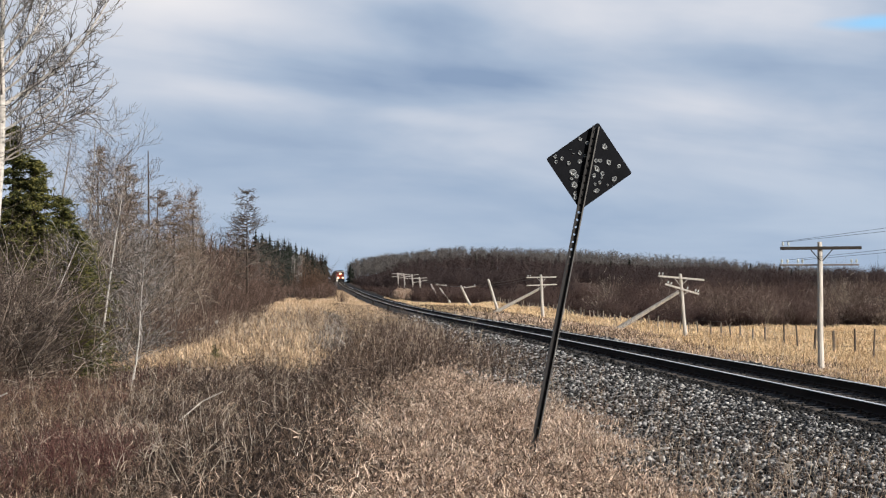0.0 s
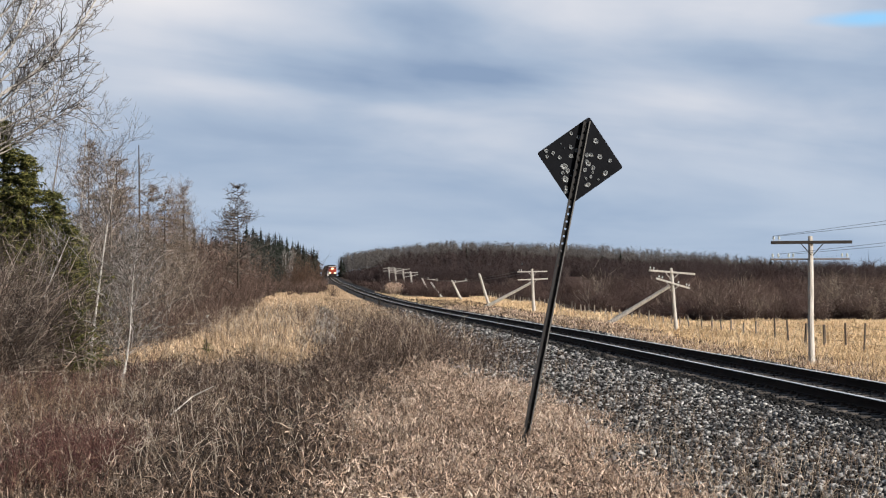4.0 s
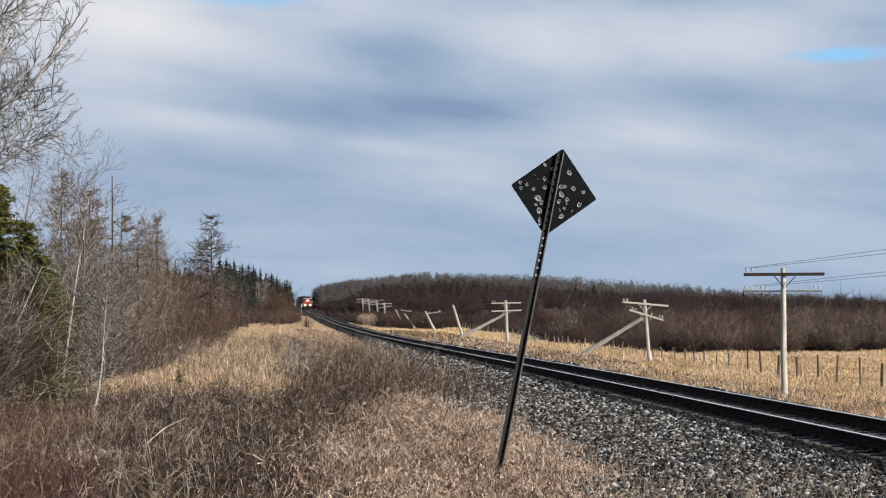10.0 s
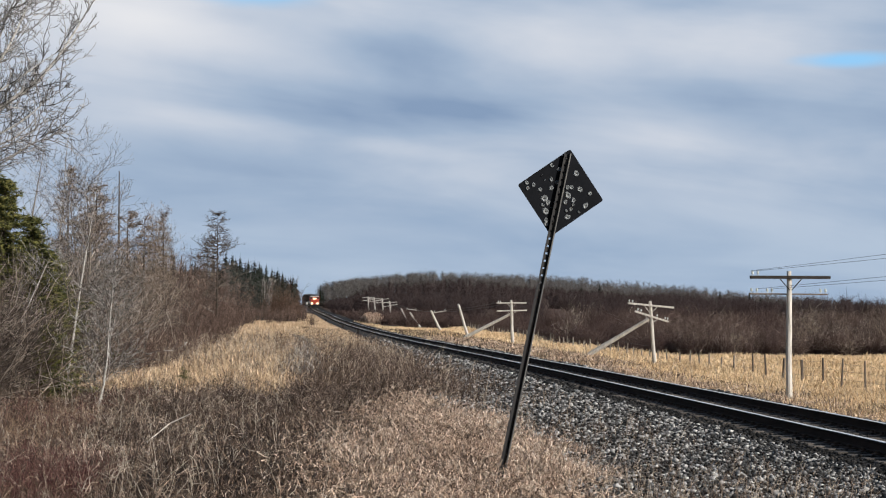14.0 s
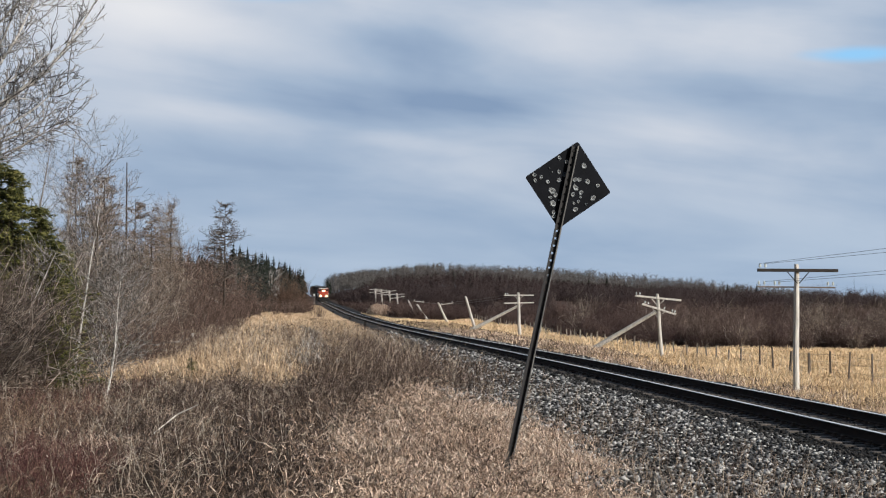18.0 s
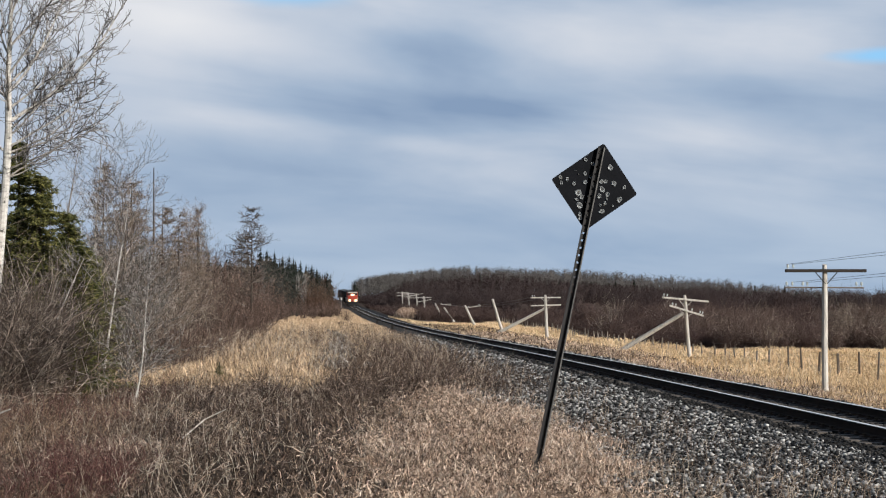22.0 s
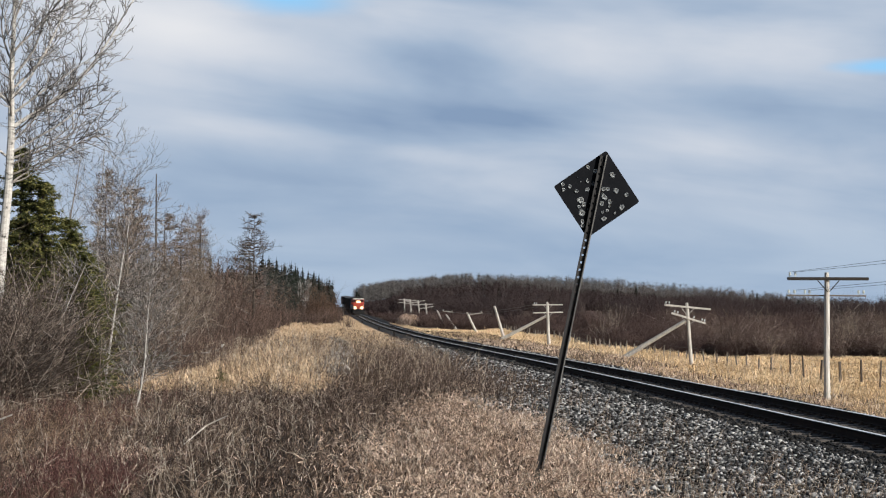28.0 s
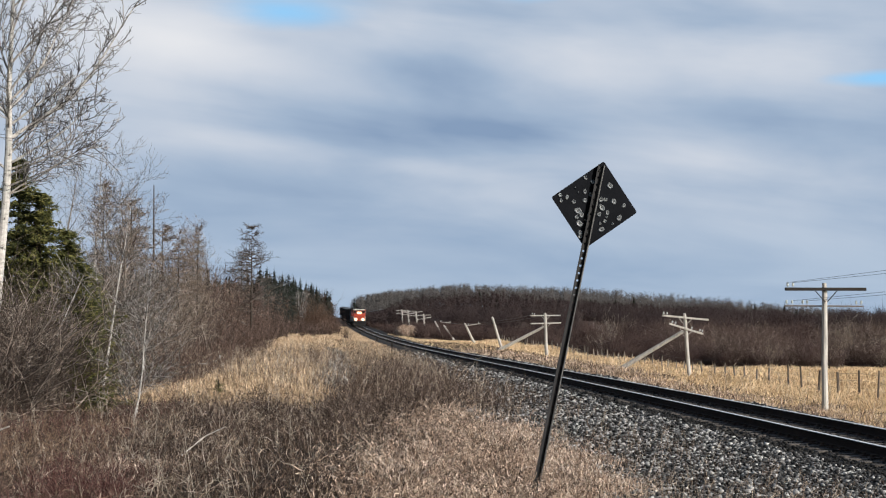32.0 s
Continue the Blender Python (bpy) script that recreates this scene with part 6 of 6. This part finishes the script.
def build_small_things():
    rng = np.random.default_rng(120)
    spruce(-2.15, 36.5, 0.5, 0.13, 121, "tiny spruce seedling in dead grass", n=40)
    # pale stones on the old cart track
    base = np.array([[1, 0, 0], [-1, 0, 0], [0, 1, 0], [0, -1, 0], [0, 0, 1], [0, 0, -1.0]])
    tri = np.array([[0, 2, 4], [2, 1, 4], [1, 3, 4], [3, 0, 4], [2, 0, 5], [1, 2, 5], [3, 1, 5], [0, 3, 5]])
    n = 620
    y = 46 + 80 * rng.random(n) ** 1.3
    x = np.interp(y, [44, 90], [0.55, 0.95]) + rng.normal(0, 0.45, n)
    s = rng.lognormal(-2.6, 0.4, n)
    v = base[None] * rng.uniform(0.6, 1.2, (n, 6, 1)) * (s[:, None] * rng.uniform(0.7, 1.4, (n, 3)))[:, None]
    v = v + np.stack([x, y, land(x, y) + s * 0.35], 1)[:, None]
    stuff("stones", [(v.reshape(-1, 3), (np.arange(n)[:, None, None] * 6 + tri).reshape(-1, 3))], M_STONE_PALE, "pale stones lying on an old cart track", "stones")
    # straw-coloured mound by the line
    n = 5000
    a, q = rng.uniform(0, math.tau, n), np.sqrt(rng.random(n))
    x, y = 13.5 + 1.5 * q * np.cos(a) + np.where(rng.random(n) < 0.4, 1.2, 0), 276 + 5 * q * np.sin(a)
    p = np.stack([x, y, land(x, y) + 1.3 * (1 - q ** 2)], 1)
    stuff("straw_mound", [blades(p, rng.uniform(0.4, 0.9, n), np.full(n, 0.07), rng.uniform(0.2, 1.2, n), rng)], M_TAN, "pale straw-covered mound beside the line", "mound")
    post = thing("lineside_marker", Matrix.Translation(at_land(5.7, 470)), "thin lineside post with a white head", "marker post")
    part("post", Shape().tube([(0, 0, -0.3), (0, 0, 2.3)], [0.05, 0.05], 8), M_POLE, post)
    part("marker_head", Shape().box(-0.22, 0.22, -0.03, 0.03, 2.2, 2.85, 0.02), M_WHITE, post, "white marker plate")
    for x, y, h in ((-4.4, 100.0, 0.75), (-3.5, 60.0, 0.55)):
        stake = thing("survey_stake", Matrix.Translation(at_land(x, y)), "thin wooden stake with a white top in golden grass", "stake")
        part("shaft", Shape().box(-0.02, 0.02, -0.02, 0.02, -0.2, h, 0.004), M_POST_PALE, stake)
        part("cap", Shape().box(-0.045, 0.045, -0.045, 0.045, h, h + 0.11, 0.01), M_WHITE, stake, "white painted top")
    for x, y, w, h in ((7.25, 218, 0.14, 0.42), (7.1, 168, 0.10, 0.5), (7.0, 300, 0.15, 0.4)):
        box = thing("lineside_stump", Matrix.Translation(at_land(x, y)), "short dark timber stump beside the rails", "stump")
        part("stump", Shape().box(-w, w, -w, w, -0.2, h, 0.03), M_TIMBER_DARK, box)
    for seed, pts, r in ((1, ((-5.0, 23.5, 0.10), (-4.5, 23.3, 0.30), (-4.15, 23.2, 0.42)), 0.022), (2, ((-1.6, 20.0, 0.1), (-1.35, 20.2, 0.3), (-1.1, 20.1, 0.42)), 0.01), (3, ((-7.2, 116, 2.0), (-6.2, 116, 2.6), (-4.9, 116, 1.9)), 0.05), (4, ((-6.8, 115, 1.5), (-5.4, 115, 1.6), (-4.6, 115, 1.0)), 0.04)):
        b = new("dead_branch", Shape().tube([(x, y, float(land(x, y)) + z) for x, y, z in pts], [r, r * 0.8, r * 0.4], 7).mesh("dead_branch", M_POLE))
        tagged(b, "pale barkless dead branch lying in the brush", "branch")


build_left_wood()
build_right_wood()
build_grass()
build_small_things()


# ---------------------------------------------------------------- train
WHEEL = Shape().lathe((0, 0, 0), [(0.42, -0.07), (0.5, -0.065), (0.5, 0.05), (0.54, 0.055), (0.54, 0.075), (0.42, 0.075)], 18, "x").mesh("wheel", M_RAIL)


def bogies(body, spots, axles):
    for y0 in spots:
        s = Shape()
        for sx in (-1, 1):
            s.box(sx * 1.0 - 0.07, sx * 1.0 + 0.07, y0 - 0.9 * axles / 2, y0 + 0.9 * axles / 2, 0.42, 0.75, 0.03)
        s.box(-1.0, 1.0, y0 - 0.2, y0 + 0.2, 0.45, 0.8, 0.02)
        b = part("bogie", s, M_BLACK, body)
        for k in range(axles):
            for sx in (-1, 1):
                w = part("wheel", WHEEL, None, b)
                w.matrix_basis = Matrix.Translation((sx * 0.753, y0 + (k - (axles - 1) / 2) * 1.1, 0.5)) @ Matrix.Diagonal((-sx, 1, 1, 1))


def locomotive(label):
    """The nose looks along -y; its front coupler is at y = 0, rails at z = 0."""
    loco = thing("locomotive", Matrix(), label, "locomotive")
    part("frame", Shape().box(-1.5, 1.5, 0.6, 22.0, 1.05, 1.45, 0.03), M_BLACK, loco)
    s = Shape()
    prof = [(1.45, 1.62), (2.6, 1.66), (3.05, 1.95), (3.2, 2.5), (3.3, 3.45)]
    v = [(sx * w, y, z) for z, y in prof for sx, w in ((-1, 1.32), (1, 1.32))] + [(sx * 1.42, 3.45, z) for z in (1.45, 3.3) for sx in (-1, 1)]
    f = [(2 * k, 2 * k + 1, 2 * k + 3, 2 * k + 2) for k in range(4)]
    f += [(0, 2, 4, 6, 8, 12, 10), (1, 11, 13, 9, 7, 5, 3), (8, 9, 13, 12)]
    s.add(v, f)
    nose = part("nose", s, M_RED, loco, "wide red-orange nose")
    part("nose_door", Shape().box(-0.85, -0.2, 1.60, 1.66, 1.5, 2.6, 0.02), M_RED, nose)
    part("nose_stripe", Shape().box(0.35, 1.3, 1.59, 1.63, 1.5, 1.85, 0.01).box(-1.3, -0.95, 1.59, 1.63, 1.5, 2.2, 0.01), M_WHITE, nose, "white painted flashes")
    cab = part("cab", Shape().box(-1.52, 1.52, 3.4, 6.2, 1.45, 4.25, 0.12), M_RED, loco, "red-orange cab with a white roof band")
    part("roof_band", Shape().box(-1.4, 1.4, 3.30, 3.42, 4.02, 4.24, 0.03), M_WHITE, cab, "white band above the windscreens")
    part("cab_roof", Shape().box(-1.45, 1.45, 3.35, 6.25, 4.2, 4.55, 0.14), M_BLACK, cab)
    part("stripe", Shape().box(-1.53, 1.53, 3.385, 3.405, 2.3, 2.55), M_WHITE, cab, "broad white band")
    for x0, x1 in ((-1.35, -0.75), (-0.62, -0.06), (0.06, 0.62), (0.75, 1.35)):
        part("windscreen", Shape().box(x0, x1, 3.37, 3.40, 3.3, 3.95, 0.01), M_GLASS, cab)
    for sx in (-1, 1):
        for y0 in (3.9, 5.0):
            part("side_window", Shape().box(sx * 1.525 - 0.01, sx * 1.525 + 0.01, y0, y0 + 0.85, 3.15, 3.9), M_GLASS, cab)
        part("number_board", Shape().box(sx * 0.9 - 0.22, sx * 0.9 + 0.22, 3.33, 3.36, 4.12, 4.28), M_WHITE, cab, "lit white number board")
    hood = part("hood", Shape().box(-0.95, 0.95, 6.2, 21.2, 1.45, 4.3, 0.15), M_BLACK, loco, "long black engine hood")
    part("radiator", Shape().box(-1.5, 1.5, 17.0, 20.6, 3.5, 4.6, 0.12), M_BLACK, hood)
    for k in range(6):
        part("hood_door", Shape().box(-0.97, -0.94, 7 + k * 1.55, 8.3 + k * 1.55, 1.7, 3.3, 0.01), M_RED if k < 2 else M_BLACK, hood)
    part("exhaust_stack", Shape().box(-0.3, 0.3, 11.5, 12.6, 4.3, 4.7, 0.05), M_BLACK, hood)
    part("fuel_tank", Shape().box(-1.35, 1.35, 8.3, 14.0, 0.35, 1.05, 0.2), M_BLACK, loco)
    part("pilot", Shape().box(-1.45, 1.45, 0.7, 0.8, 0.15, 1.15, 0.03).box(-1.3, 1.3, 0.35, 0.7, 0.12, 0.6, 0.05), M_BLACK, loco, "black snow plough")
    part("pilot_stripe", Shape().box(-1.45, 1.45, 0.66, 0.70, 1.15, 1.42), M_WHITE, loco, "white sill stripe")
    part("coupler", Shape().box(-0.13, 0.13, 0.0, 0.7, 0.75, 1.0, 0.03), M_BLACK, loco)
    for sx in (-1, 1):
        rail = Shape()
        for y in np.arange(0.8, 21, 2.5):
            rail.tube([(sx * 1.46, y, 1.45), (sx * 1.46, y, 2.45)], [0.02, 0.02], 5)
        rail.tube([(sx * 1.46, 0.8, 2.45), (sx * 1.46, 20.8, 2.45)], [0.02, 0.02], 5)
        part("handrail", rail, M_WHITE, loco)
        part("step_well", Shape().box(sx * 1.45 - 0.12, sx * 1.45 + 0.12, 0.8, 1.6, 0.3, 1.45, 0.02), M_BLACK, loco)
        # lenses larger than real ones, so that the discs stand for glare
        ring = part("ditch_light", Shape().lathe((sx * 0.88, 0.62, 1.78), [(0.40, 0.0), (0.40, -0.18), (0.36, -0.2)], 14, "y"), M_BLACK, loco)
        part("lens", Shape().lathe((sx * 0.88, 0.41, 1.78), [(0.02, -0.05), (0.35, 0.0), (0.35, 0.02)], 14, "y"), M_LAMP, ring, "bright lit lens, enlarged to stand for its glare")
    hl = part("headlight", Shape().box(-0.58, 0.58, 2.05, 2.9, 3.0, 3.72, 0.06), M_RED, loco)
    # upper lenses are likewise enlarged for glare
    for sx in (-1, 1):
        part("lens", Shape().lathe((sx * 0.24, 2.03, 3.36), [(0.02, -0.05), (0.30, 0.0), (0.30, 0.03)], 14, "y"), M_LAMP, hl, "bright lit lens, enlarged to stand for its glare")
    bogies(loco, (4.2, 18.0), 3)
    return loco


def boxcar(mat, label):
    car = thing("freight_car", Matrix(), label, "railway wagon", "freight cars behind the locomotives")
    body = part("body", Shape().box(-1.5, 1.5, 0.7, 16.8, 1.1, 4.35, 0.06), mat, car)
    part("roof", Shape().add([(-1.55, 0.6, 4.33), (1.55, 0.6, 4.33), (1.55, 16.9, 4.33), (-1.55, 16.9, 4.33), (0, 0.6, 4.62), (0, 16.9, 4.62)], [(0, 1, 4), (3, 5, 2), (0, 4, 5, 3), (1, 2, 5, 4), (0, 3, 2, 1)]), M_CARS[1], car)
    for sx in (-1, 1):
        part("sliding_door", Shape().box(sx * 1.53 - 0.03, sx * 1.53 + 0.03, 7.2, 10.3, 1.2, 4.2, 0.015), mat, body)
        for k in range(14):
            y = 1.2 + k * 1.15
            if not 7 < y < 10.4:
                part("rib", Shape().box(sx * 1.53 - 0.035, sx * 1.53 + 0.035, y, y + 0.09, 1.2, 4.25), mat, body)
    part("sill", Shape().box(-1.3, 1.3, 0.2, 17.3, 0.85, 1.1, 0.02), M_BLACK, car)
    bogies(car, (3.0, 14.5), 2)
    return car


def build_train():
    first = locomotive("red, white and black freight locomotive with lit headlights")
    items = [(first, 0.0)]
    items.append((copy_thing(first, Matrix()), 22.4))
    offset = 45.0
    colours = [("brown boxcar", M_CARS[0]), ("grey boxcar", M_CARS[1]), ("dark boxcar", M_CARS[2])]
    made = [boxcar(m, c + " coupled in a freight train") for c, m in colours]
    order = [2, 0, 1, 0, 2, 0, 1, 2, 0, 1, 0, 2, 0, 1]
    used = set()
    for k in order:
        car = made[k] if k not in used else copy_thing(made[k], Matrix())
        used.add(k)
        items.append((car, offset))
        offset += 17.5
    return items


train = build_train()


def front_at(t):
    """How far off the leading coupler is; the train gathers speed down the grade."""
    return 668.0 - 6.65 * t - 0.0425 * t * t


def motions():
    """The train rolls down the grade; the cloud deck drifts slowly down the sky."""
    for ob, off in train:
        length = 22.0 if off < 40 else 17.5
        rows = []
        for k in range(17):
            t = k * 2.0
            y = front_at(t) + off
            z0, z1 = float(rail_z(y + 1)), float(rail_z(y + length - 1))
            rows.append((t, pose(TRACK_X, y, z0, math.degrees(math.atan2(z1 - z0, length - 2)), 0, 0)))
        walk(ob, rows)
    walk(backdrop, [(0.0, pose(0, 0, 1.65, 0.23)), (32.0, pose(0, 0, 1.65, -0.23))])


motions()
